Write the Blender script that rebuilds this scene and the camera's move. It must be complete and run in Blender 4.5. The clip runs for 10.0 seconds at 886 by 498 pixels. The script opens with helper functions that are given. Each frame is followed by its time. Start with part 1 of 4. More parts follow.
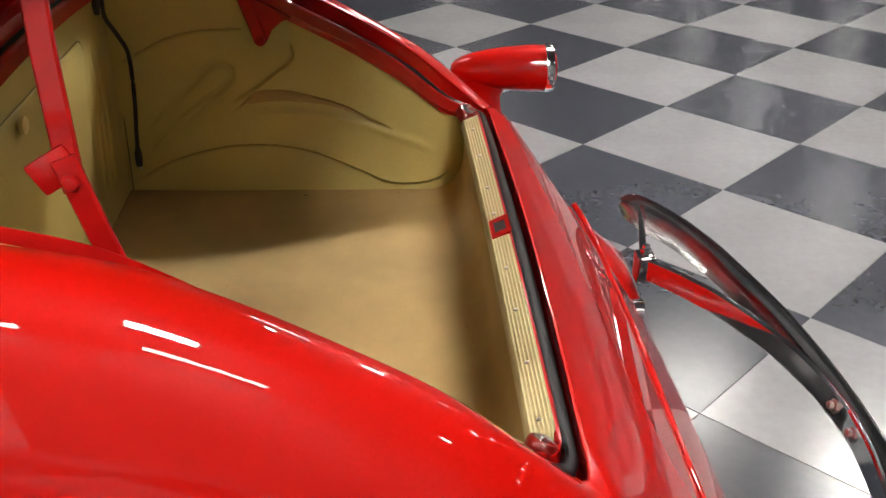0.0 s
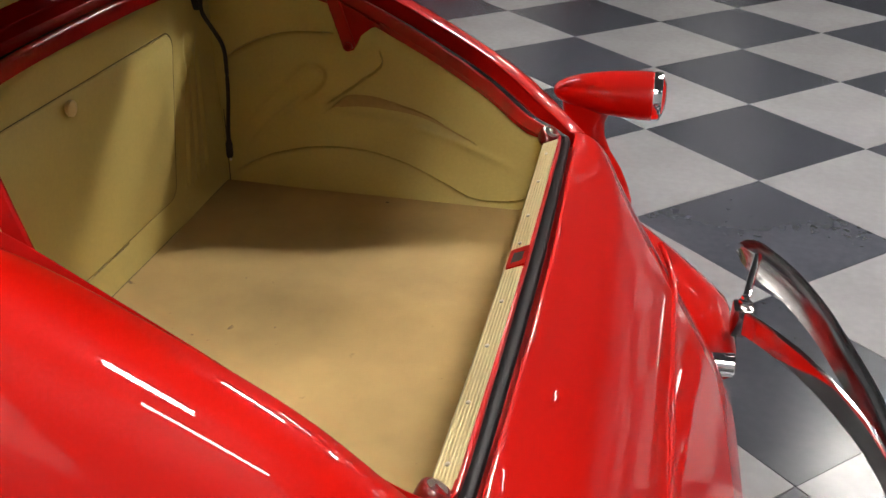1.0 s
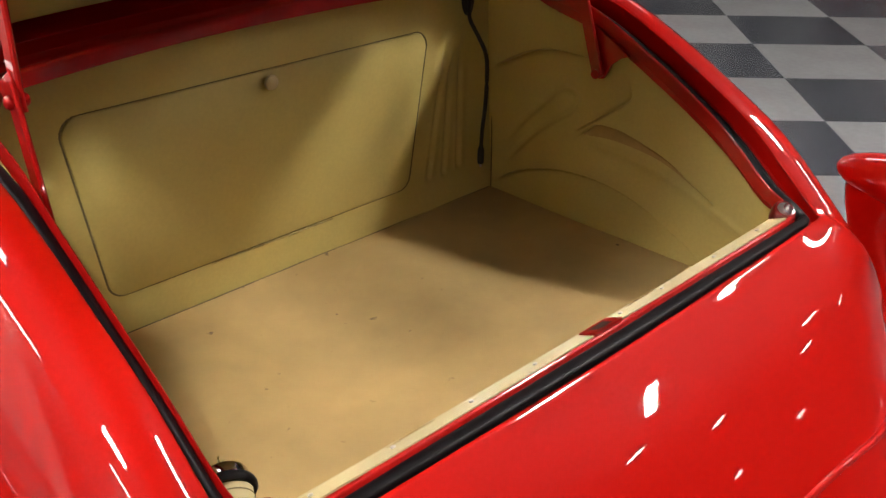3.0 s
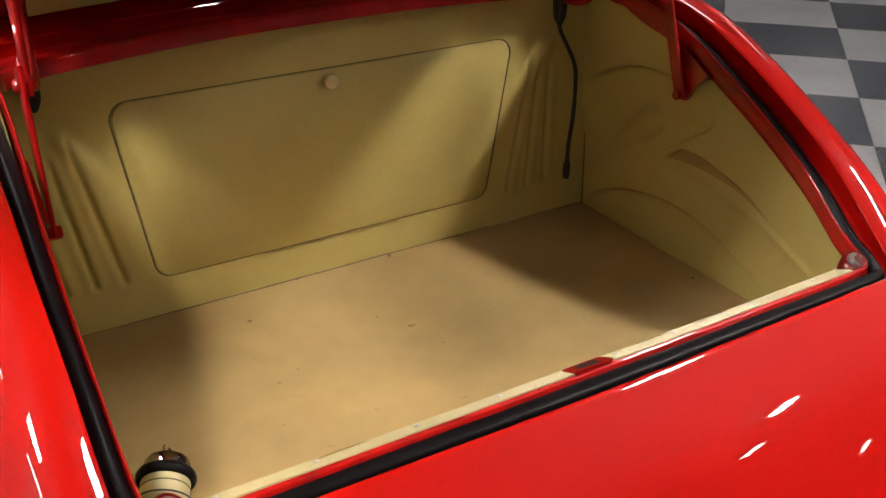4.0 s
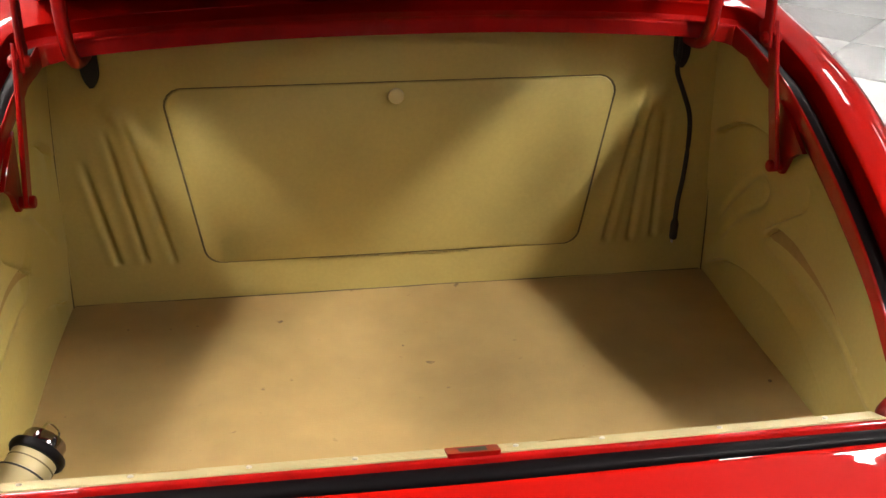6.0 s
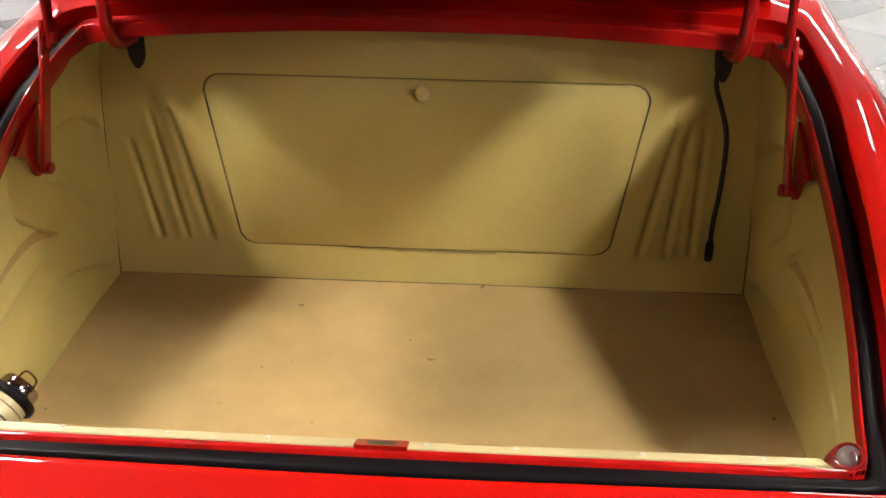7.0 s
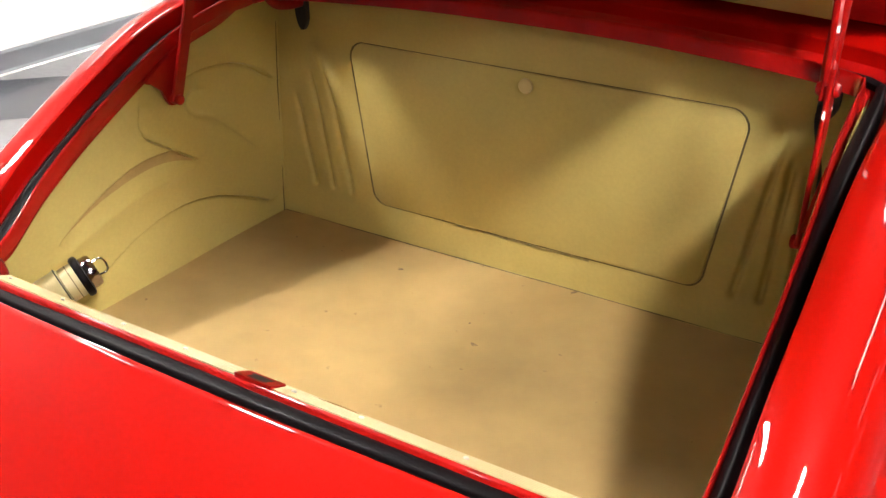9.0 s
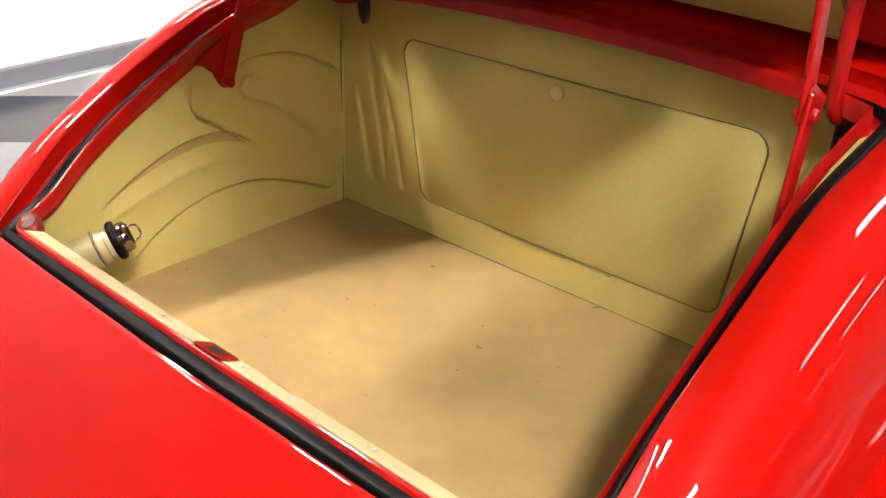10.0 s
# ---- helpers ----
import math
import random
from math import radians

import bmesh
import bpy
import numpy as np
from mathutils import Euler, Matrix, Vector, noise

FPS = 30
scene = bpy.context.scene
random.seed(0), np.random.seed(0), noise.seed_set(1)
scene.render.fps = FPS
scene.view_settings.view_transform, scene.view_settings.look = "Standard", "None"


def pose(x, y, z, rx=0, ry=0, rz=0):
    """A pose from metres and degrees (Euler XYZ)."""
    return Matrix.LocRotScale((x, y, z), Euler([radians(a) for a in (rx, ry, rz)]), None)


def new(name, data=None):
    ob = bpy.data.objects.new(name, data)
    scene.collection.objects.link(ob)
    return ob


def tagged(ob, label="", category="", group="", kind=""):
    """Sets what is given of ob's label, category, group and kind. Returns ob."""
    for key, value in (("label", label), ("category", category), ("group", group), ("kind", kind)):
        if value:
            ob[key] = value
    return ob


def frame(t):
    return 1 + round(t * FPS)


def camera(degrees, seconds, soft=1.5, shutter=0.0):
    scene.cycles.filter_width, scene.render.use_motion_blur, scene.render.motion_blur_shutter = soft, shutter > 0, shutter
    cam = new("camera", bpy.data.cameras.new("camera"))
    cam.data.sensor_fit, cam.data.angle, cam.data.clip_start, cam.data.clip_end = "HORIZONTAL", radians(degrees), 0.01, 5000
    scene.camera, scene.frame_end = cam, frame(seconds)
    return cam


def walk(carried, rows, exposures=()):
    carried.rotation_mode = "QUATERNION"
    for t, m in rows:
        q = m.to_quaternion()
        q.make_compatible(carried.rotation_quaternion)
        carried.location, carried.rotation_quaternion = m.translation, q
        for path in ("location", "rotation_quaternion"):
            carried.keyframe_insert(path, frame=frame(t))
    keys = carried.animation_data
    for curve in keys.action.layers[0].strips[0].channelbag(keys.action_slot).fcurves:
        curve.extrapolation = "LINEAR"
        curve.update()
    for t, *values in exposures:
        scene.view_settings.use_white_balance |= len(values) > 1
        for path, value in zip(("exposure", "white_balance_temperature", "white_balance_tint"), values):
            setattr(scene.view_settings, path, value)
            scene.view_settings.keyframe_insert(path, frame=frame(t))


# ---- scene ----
cam = camera(47.09, 10.0)
ROWS = [
    (0, -1.3938, -0.5159, 1.5112, 62.057, -0.879, -93.325),
    (0.5, -1.3556, -0.6865, 1.5081, 62.214, -0.718, -85.904),
    (1, -1.3198, -0.8530, 1.5157, 62.297, -0.804, -78.143),
    (1.5, -1.2788, -1.0096, 1.5255, 62.521, -0.908, -70.120),
    (2, -1.1892, -1.1494, 1.5275, 62.589, -1.060, -61.415),
    (2.5, -1.0723, -1.2599, 1.5150, 62.749, -0.965, -52.918),
    (3, -0.9602, -1.3620, 1.5065, 62.942, -0.627, -45.077),
    (4.5, -0.5614, -1.5502, 1.5208, 62.482, -0.393, -25.014),
    (5, -0.4369, -1.5617, 1.5152, 62.628, -0.834, -19.186),
    (5.5, -0.2954, -1.5705, 1.5172, 62.608, -0.730, -13.641),
    (7, 0.1446, -1.6025, 1.5124, 62.883, -0.196, 3.999),
    (7.5, 0.3013, -1.5969, 1.5038, 63.067, -0.071, 10.969),
    (8, 0.4579, -1.5663, 1.4955, 63.176, 0.042, 18.181),
    (8.5, 0.6215, -1.5082, 1.4934, 63.218, 0.291, 25.735),
    (9, 0.7608, -1.4451, 1.4977, 63.178, 0.445, 32.469),
    (9.5, 0.8842, -1.3707, 1.5007, 63.248, 0.064, 38.801),
    (10, 0.9819, -1.2822, 1.4899, 63.523, -0.096, 44.175),
]
EXPOSURES = [(0, -0.38), (3.0, -0.36), (4.5, -0.28), (5.5, -0.24), (7.0, 0.02), (8.0, 0.20), (10.0, 0.25)]
walk(cam, [(t, pose(x, y, z, rx, ry, rz)) for t, x, y, z, rx, ry, rz in ROWS], EXPOSURES)

# ---- world and light ----
CEIL = 3.7
world = bpy.data.worlds.new("world")
scene.world = world
world.use_nodes = True
world.node_tree.nodes["Background"].inputs[0].default_value = (0.9, 0.93, 1.0, 1)
world.node_tree.nodes["Background"].inputs[1].default_value = 0.05


# ---- materials ----
def material(name, colour, rough=0.5, metal=0.0, coat=0.0, vary=0.0, vary_scale=8.0, fine=0.0, fine_scale=90.0,
             bump=0.0, bump_scale=300.0, spec=0.5, random_tone=0.0, stain=None, rough_vary=0.0, wave=0.0, wave_scale=3.0):
    m = bpy.data.materials.new(name)
    m.use_nodes = True
    nt = m.node_tree
    n, link = nt.nodes, nt.links.new
    b = n["Principled BSDF"]
    b.inputs["Roughness"].default_value = rough
    b.inputs["Metallic"].default_value = metal
    b.inputs["Coat Weight"].default_value = coat
    b.inputs["Coat Roughness"].default_value = 0.02
    b.inputs["Specular IOR Level"].default_value = spec
    co = n.new("ShaderNodeTexCoord")
    out = n.new("ShaderNodeRGB")
    out.outputs[0].default_value = (*colour, 1)
    col = out.outputs[0]

    def noisy(scale, detail=4.0):
        t = n.new("ShaderNodeTexNoise")
        t.inputs["Scale"].default_value, t.inputs["Detail"].default_value = scale, detail
        link(co.outputs["Object"], t.inputs["Vector"])
        return t.outputs["Fac"]

    def shade(col, fac, amount):
        mr = n.new("ShaderNodeMapRange")
        mr.inputs["From Min"].default_value, mr.inputs["From Max"].default_value = 0.3, 0.7
        mr.inputs["To Min"].default_value, mr.inputs["To Max"].default_value = 1 - amount, 1 + amount
        link(fac, mr.inputs["Value"])
        mx = n.new("ShaderNodeMix")
        mx.data_type, mx.blend_type = "RGBA", "MULTIPLY"
        mx.inputs["Factor"].default_value = 1
        link(col, mx.inputs["A"])
        link(mr.outputs[0], mx.inputs["B"])
        return mx.outputs["Result"]

    if vary:
        col = shade(col, noisy(vary_scale), vary)
    if fine:
        col = shade(col, noisy(fine_scale, 6.0), fine)
    if random_tone:
        info = n.new("ShaderNodeObjectInfo")
        col = shade(col, info.outputs["Random"], random_tone)
    if stain:
        mr = n.new("ShaderNodeMapRange")
        mr.inputs["From Min"].default_value, mr.inputs["From Max"].default_value = stain[2], stain[2] + 0.08
        link(noisy(stain[1], 3.0), mr.inputs["Value"])
        mx = n.new("ShaderNodeMix")
        mx.data_type = "RGBA"
        link(mr.outputs[0], mx.inputs["Factor"])
        link(col, mx.inputs["A"])
        mx.inputs["B"].default_value = (*stain[0], 1)
        col = mx.outputs["Result"]
    link(col, b.inputs["Base Color"])
    if rough_vary:
        mr = n.new("ShaderNodeMapRange")
        mr.inputs["To Min"].default_value, mr.inputs["To Max"].default_value = rough - rough_vary, rough + rough_vary
        link(noisy(5.0), mr.inputs["Value"])
        link(mr.outputs[0], b.inputs["Roughness"])
    normal = None
    for amount, scale, dist in ((bump, bump_scale, 0.002), (wave, wave_scale, 0.01)):
        if amount:
            bp = n.new("ShaderNodeBump")
            bp.inputs["Strength"].default_value, bp.inputs["Distance"].default_value = amount, dist
            link(noisy(scale), bp.inputs["Height"])
            if normal:
                link(normal, bp.inputs["Normal"])
            normal = bp.outputs[0]
    if normal:
        link(normal, b.inputs["Normal"])
    return m


RED = material("red_paint", (0.395, 0.0034, 0.0013), 0.45, 0.0, 1.0, vary=0.03, vary_scale=3, spec=0.05, wave=0.010, wave_scale=9)
RED_IN = material("red_paint_jamb", (0.33, 0.0045, 0.0035), 0.40, 0.0, 0.8, vary=0.15, vary_scale=25, bump=0.26, bump_scale=85, spec=0.08)
MAROON = material("maroon_paint", (0.14, 0.006, 0.005), 0.3, 0.0, 0.8, vary=0.2, vary_scale=40, bump=0.2, bump_scale=90, spec=0.1)
RUBBER = material("black_rubber", (0.0045, 0.0035, 0.004), 0.42, spec=0.09, vary=0.2, vary_scale=20, bump=0.1, bump_scale=200)
SEAM = material("dark_seam", (0.12, 0.092, 0.040), 0.8, vary=0.5, vary_scale=22)
# black of cables and plugs, and the shade of holes put into colour
HOLE = material("black_rubber_and_hole_shade", (0.012, 0.011, 0.01), 0.6, vary=0.2, bump=0.1)
CREAM = material("cream_vinyl", (0.495, 0.392, 0.124), 0.47, vary=0.09, vary_scale=5, fine=0.035, fine_scale=150, bump=0.12, bump_scale=700)
CARPET = material("tan_carpet", (0.368, 0.246, 0.093), 0.80, vary=0.19, vary_scale=3.2, fine=0.045, fine_scale=22, bump=0.22, bump_scale=420,
                  stain=((0.15, 0.095, 0.045), 44.0, 0.71))
SUEDE = material("tan_suede", (0.40, 0.27, 0.10), 0.85, vary=0.1, fine=0.06, bump=0.2, bump_scale=600)
KNOB = material("ivory_plastic", (0.62, 0.50, 0.24), 0.35, vary=0.06, vary_scale=60)
BRASS = material("worn_brass", (0.42, 0.33, 0.14), 0.45, 0.6, vary=0.3, vary_scale=60)
SILL = material("cream_painted_sill", (0.41, 0.335, 0.165), 0.38, vary=0.03, vary_scale=6, fine=0.015, bump=0.03)
CHROME = material("chrome", (0.86, 0.87, 0.88), 0.07, 1.0, rough_vary=0.03, vary=0.04)
STEEL = material("bare_steel", (0.55, 0.53, 0.5), 0.3, 1.0, vary=0.15, vary_scale=40)
DULL = material("dull_plated_steel", (0.27, 0.265, 0.26), 0.2, 1.0, vary=0.25, vary_scale=14, rough_vary=0.08)
SMOKED = material("dark_chrome_cap", (0.32, 0.27, 0.27), 0.12, 1.0, vary=0.08)
TILE_DARK = material("dark_tile", (0.038, 0.040, 0.050), 0.21, vary=0.16, vary_scale=2.2, fine=0.10, fine_scale=30, random_tone=0.09,
                     bump=0.004, bump_scale=60, rough_vary=0.06, stain=((0.080, 0.082, 0.095), 110.0, 0.745))
TILE_LIGHT = material("grey_tile", (0.180, 0.178, 0.184), 0.21, vary=0.09, vary_scale=2.2, fine=0.05, fine_scale=30, random_tone=0.05,
                      bump=0.004, bump_scale=60, rough_vary=0.06)
GROUT = material("tile_joint", (0.06, 0.06, 0.065), 0.6, vary=0.2, vary_scale=30)
WALL = material("white_wall_paint", (0.80, 0.80, 0.79), 0.55, vary=0.02, vary_scale=2, bump=0.05, bump_scale=120)
CEILING = material("ceiling_paint", (0.055, 0.055, 0.058), 0.8, vary=0.05, vary_scale=2, bump=0.05)
BASE = material("grey_baseboard_vinyl", (0.17, 0.18, 0.20), 0.4, vary=0.06, vary_scale=6, bump=0.04)
TYRE = material("tyre_rubber", (0.02, 0.02, 0.02), 0.7, vary=0.2, bump=0.2, bump_scale=80)
LENS_RED = material("red_lens", (0.5, 0.01, 0.01), 0.08, coat=1.0, vary=0.05)
CLEAR = bpy.data.materials.new("clear_lens")
CLEAR.use_nodes = True
CLEAR.node_tree.nodes["Principled BSDF"].inputs["Transmission Weight"].default_value = 0.95
CLEAR.node_tree.nodes["Principled BSDF"].inputs["Roughness"].default_value = 0.12
CLEAR.node_tree.nodes["Principled BSDF"].inputs["Base Color"].default_value = (0.95, 0.82, 0.80, 1)


def glow(name, strength):
    m = bpy.data.materials.new(name)
    m.use_nodes = True
    b = m.node_tree.nodes["Principled BSDF"]
    b.inputs["Emission Color"].default_value = (1.0, 0.96, 0.90, 1)
    b.inputs["Emission Strength"].default_value = strength
    return m


FILL_NORTH, GLOW_MID = glow("north_wall_fill", 210.0), glow("floor_lamp_diffuser", 115.0)
GLOW_DIM = glow("dim_lamp_diffuser", 15.0)
GLOW, GLOW_WALL, GLOW_NEAR = glow("lamp_diffuser", 34.0), glow("wall_lamp_diffuser", 75.0), glow("dim_wall_lamp_diffuser", 48.0)
GLOW_REAR, GLOW_HAZE = glow("back_lamp_diffuser", 700.0), glow("floor_haze_diffuser", 2.2)
GLOW_SIDE, GLOW_LEFT, GLOW_BRIGHT = glow("side_lamp_diffuser", 60.0), glow("rear_lamp_diffuser", 235.0), glow("bright_lamp_diffuser", 285.0)


# ---- mesh helpers ----
def link_bm(name, bm, mat, parent=None, label="", smooth=True):
    me = bpy.data.meshes.new(name)
    bmesh.ops.recalc_face_normals(bm, faces=bm.faces)
    bm.to_mesh(me)
    bm.free()
    if smooth:
        for p in me.polygons:
            p.use_smooth = True
        me.set_sharp_from_angle(angle=radians(38))
    me.materials.append(mat)
    ob = new(name, me)
    if parent:
        ob.parent = parent
    if label:
        tagged(ob, label)
    return ob


def part(name, bm, mat, parent, label="", smooth=True):
    return link_bm(name, bm, mat, parent, label, smooth)


def box(sx, sy, sz, at=(0, 0, 0), bevel=0.0, m=None):
    bm = bmesh.new()
    bmesh.ops.create_cube(bm, size=1, matrix=(m or Matrix()) @ Matrix.Translation(at) @ Matrix.Diagonal((sx, sy, sz, 1)))
    if bevel:
        bmesh.ops.bevel(bm, geom=bm.edges[:], offset=bevel, segments=2, profile=0.6, affect="EDGES")
    return bm


def rows_mesh(rows, close_u=False, close_v=False):
    """A mesh through rows of points."""
    bm = bmesh.new()
    vs = [[bm.verts.new(p) for p in row] for row in rows]
    nu, nv = len(vs), len(vs[0])
    for i in range(nu if close_u else nu - 1):
        for j in range(nv if close_v else nv - 1):
            q = [vs[i][j], vs[(i + 1) % nu][j], vs[(i + 1) % nu][(j + 1) % nv], vs[i][(j + 1) % nv]]
            try:
                bm.faces.new(q)
            except ValueError:
                pass
    return bm


def cap_rows(bm, *rings):
    for ring in rings:
        c = bm.verts.new(sum((v.co for v in ring), Vector()) / len(ring))
        for a, b in zip(ring, ring[1:] + ring[:1]):
            bm.faces.new((a, b, c))


def spline(pts, n, closed=False):
    """n points along a Catmull-Rom curve, evenly spaced."""
    p = [np.array(q, float) for q in pts]
    out = []
    m = len(p)
    for i in range(m if closed else m - 1):
        if closed:
            a, b, c, d = p[i - 1], p[i], p[(i + 1) % m], p[(i + 2) % m]
        else:
            b, c = p[i], p[i + 1]
            a = p[i - 1] if i else 2 * b - c
            d = p[i + 2] if i + 2 < m else 2 * c - b
        for s in np.linspace(0, 1, 24, endpoint=False):
            out.append(0.5 * (2 * b + (c - a) * s + (2 * a - 5 * b + 4 * c - d) * s * s + (3 * b - a - 3 * c + d) * s**3))
    out.append(p[0] if closed else p[-1])
    out = np.array(out)
    d = np.r_[0, np.cumsum(np.linalg.norm(np.diff(out, axis=0), axis=1))]
    t = np.linspace(0, d[-1], n + 1)[:-1] if closed else np.linspace(0, d[-1], n)
    return np.stack([np.interp(t, d, out[:, k]) for k in range(out.shape[1])], 1)


def tube(pts, radius, sides=10, flat=1.0, closed=False, up=(0, 0, 1)):
    """A round or flattened tube along points; radius: one number, or one for each point."""
    p = [Vector(q) for q in pts]
    rad = radius if hasattr(radius, "__len__") else [radius] * len(p)
    rows = []
    for i, q in enumerate(p):
        a, b = (p[i - 1], p[(i + 1) % len(p)]) if closed else (p[max(i - 1, 0)], p[min(i + 1, len(p) - 1)])
        t = (b - a).normalized()
        s = t.cross(Vector(up))
        s = s.normalized() if s.length > 1e-4 else t.orthogonal().normalized()
        w = s.cross(t)
        rows.append([q + rad[i] * (math.cos(k) * s + flat * math.sin(k) * w) for k in np.linspace(0, 2 * math.pi, sides, endpoint=False)])
    bm = rows_mesh(rows, closed, True)
    if not closed:
        bm.verts.ensure_lookup_table()
        n = len(rows[0])
        cap_rows(bm, bm.verts[:n], bm.verts[(len(rows) - 1) * n:len(rows) * n])
    return bm


def strap(pts, width, thick, across):
    """A flat bar along points, width taken along the vector across."""
    p = [Vector(q) for q in pts]
    a = Vector(across).normalized()
    rows = []
    for i, q in enumerate(p):
        t = (p[min(i + 1, len(p) - 1)] - p[max(i - 1, 0)]).normalized()
        n = t.cross(a).normalized()
        w = n.cross(t).normalized()
        e = thick * 0.3
        rows.append([q + w * x + n * y for x, y in ((width / 2, thick / 2 - e), (width / 2 - e, thick / 2), (-width / 2 + e, thick / 2), (-width / 2, thick / 2 - e),
                                                    (-width / 2, -thick / 2 + e), (-width / 2 + e, -thick / 2), (width / 2 - e, -thick / 2), (width / 2, -thick / 2 + e))])
    bm = rows_mesh(rows, False, True)
    bm.verts.ensure_lookup_table()
    cap_rows(bm, bm.verts[:8], bm.verts[8 * (len(rows) - 1):8 * len(rows)])
    return bm


def lathe(profile, m, sides=28):
    """Profile of (radius, height) turned round the local z of the matrix m."""
    rows = [[m @ Vector((r * math.cos(k), r * math.sin(k), h)) for k in np.linspace(0, 2 * math.pi, sides, endpoint=False)] for r, h in profile]
    bm = rows_mesh(rows, False, True)
    bmesh.ops.remove_doubles(bm, verts=bm.verts[:], dist=1e-5)
    return bm


def along(at, direction):
    """A matrix at a place whose z points along direction."""
    return Matrix.Translation(at) @ Vector(direction).to_track_quat("Z", "Y").to_matrix().to_4x4()


def join(*bms):
    me = bpy.data.meshes.new("join")
    out = bmesh.new()
    for b in bms:
        b.to_mesh(me)
        b.free()
        out.from_mesh(me)
    bpy.data.meshes.remove(me)
    return out


# ---- room: walls, ceiling, lights ----
X0, X1, Y0, Y1 = -3.76, 22.0, -18.0, 11.0


# grey put in for dimmer light on the unseen rear stretch of wall
WALL_DIMMED = material("dimmed_unseen_wall", (0.16, 0.16, 0.165), 0.6, vary=0.03, vary_scale=2, bump=0.05, bump_scale=120)
# unseen far walls, darkened so that the red paint reflects little
WALL_UNSEEN = material("dark_unseen_wall", (0.06, 0.06, 0.063), 0.6, vary=0.03, vary_scale=2, bump=0.05, bump_scale=120)


def wall(name, a, b, z0, z1, label, mat=WALL):
    (ax, ay), (bx, by) = a, b
    return tagged(link_bm(name, box(abs(bx - ax), abs(by - ay), z1 - z0, ((ax + bx) / 2, (ay + by) / 2, (z0 + z1) / 2)), mat, None, smooth=False),
                  label, "wall", kind="structure")


wall("wall_west", (X0 - 0.2, 0.5), (X0, Y1 + 0.2), -0.05, CEIL, "plain white painted showroom wall")
# unseen rear stretch, coloured grey so the red fender reflects it less
wall("wall_west_rear", (X0 - 0.2, Y0 - 0.2), (X0, 0.5), -0.05, CEIL, "plain mid grey showroom wall", WALL_DIMMED)
wall("wall_east", (X1, Y0 - 0.2), (X1 + 0.2, Y1 + 0.2), -0.05, CEIL, "plain dark grey showroom wall", WALL_UNSEEN)
wall("wall_south", (X0, Y0 - 0.2), (X1, Y0), -0.05, CEIL, "plain dark grey showroom wall", WALL_UNSEEN)
wall("wall_north", (X0, Y1), (X1, Y1 + 0.2), -0.05, CEIL, "plain white painted showroom wall")
tagged(link_bm("ceiling", box(X1 - X0 + 0.4, Y1 - Y0 + 0.4, 0.2, ((X0 + X1) / 2, (Y0 + Y1) / 2, CEIL + 0.1)), CEILING, smooth=False),
       "dark painted showroom ceiling", "ceiling", kind="structure")
prof = [(0, 0), (0.026, 0), (0.022, 0.012), (0.012, 0.02), (0.010, 0.10), (0.006, 0.112), (0, 0.115)]
for (ax, ay), (bx, by), (nx, ny) in (((X0, Y0), (X0, Y1), (1, 0)), ((X1, Y0), (X1, Y1), (-1, 0)), ((X0, Y0), (X1, Y0), (0, 1)), ((X0, Y1), (X1, Y1), (0, -1))):
    bm = rows_mesh([[Vector((x + nx * o, y + ny * o, h)) for o, h in prof] for x, y in ((ax, ay), (bx, by))])
    tagged(link_bm("baseboard", bm, BASE, smooth=False), "grey vinyl baseboard along the wall", "baseboard", kind="structure")


# gloss line along the baseboard's toe, put in as a white strip
tagged(link_bm("trim", box(0.008, Y1 - Y0, 0.010, (X0 + 0.030, (Y0 + Y1) / 2, 0.005), 0.002), WALL, smooth=False), "thin white sealing strip under the baseboard", "trim", kind="structure")


def ceiling_light(x, y, sx, sy, mat):
    root = tagged(new("ceiling_light"), "white framed ceiling light panel, switched on", "ceiling light", "ceiling lights")
    root.location = (x, y, CEIL)
    part("frame", box(sx + 0.06, sy + 0.06, 0.05, (0, 0, -0.026), 0.005), WALL, root, smooth=False)
    part("diffuser", box(sx, sy, 0.012, (0, 0, -0.056), 0.003), mat, root, "glowing white diffuser", smooth=False)
    return root


for lx, ly in ((1.65, 1.2), (1.65, 3.65), (1.65, 6.4), (4.9, 1.4), (4.9, 4.2), (8.2, 4.2)):
    ceiling_light(lx, ly, 0.3, 1.2, GLOW if lx < 4 else GLOW_DIM)
# unseen panels added to lay a pale haze on the glossy tiles
for lx in (12.0, 15.5, 19.0):
    for ly in (-2.0, 1.5, 4.8, 8.2):
        ceiling_light(lx, ly, 0.6, 1.2, GLOW_HAZE)
for lx, ly in ((-1.3, 0.6), (-1.2, 2.8), (-1.2, 5.0)):
    ceiling_light(lx, ly, 0.3, 1.0, GLOW_SIDE)
# two unseen lamps added close by, only to whiten the west wall
for lx, ly in ((-3.45, 3.4), (-3.45, 6.2)):
    ceiling_light(lx, ly, 0.22, 1.1, GLOW_WALL)
for ly in (0.6, -1.9):
    ceiling_light(-3.40, ly, 0.22, 1.1, GLOW_NEAR)
for lx in (5.2, 9.3, 12.4, 15.5, 19.0):
    for ly in (-5.9, -8.6, -15.0):
        ceiling_light(lx, ly, 0.13, 0.32, GLOW_WALL)
for lx, ly in ((-1.6, -4.3), (-1.2, -8.6), (2.1, -5.9), (2.3, -9.6)):
    ceiling_light(lx, ly, 0.13, 0.32, GLOW_WALL)
# fill lamps added, unseen, to brighten the north wall and its reflections
for lx in (-1.6, 1.2, 4.0, 6.8):
    ceiling_light(lx, Y1 - 0.9, 1.2, 0.3, FILL_NORTH)
ceiling_light(5.5, -3.0, 0.24, 0.9, GLOW_MID)
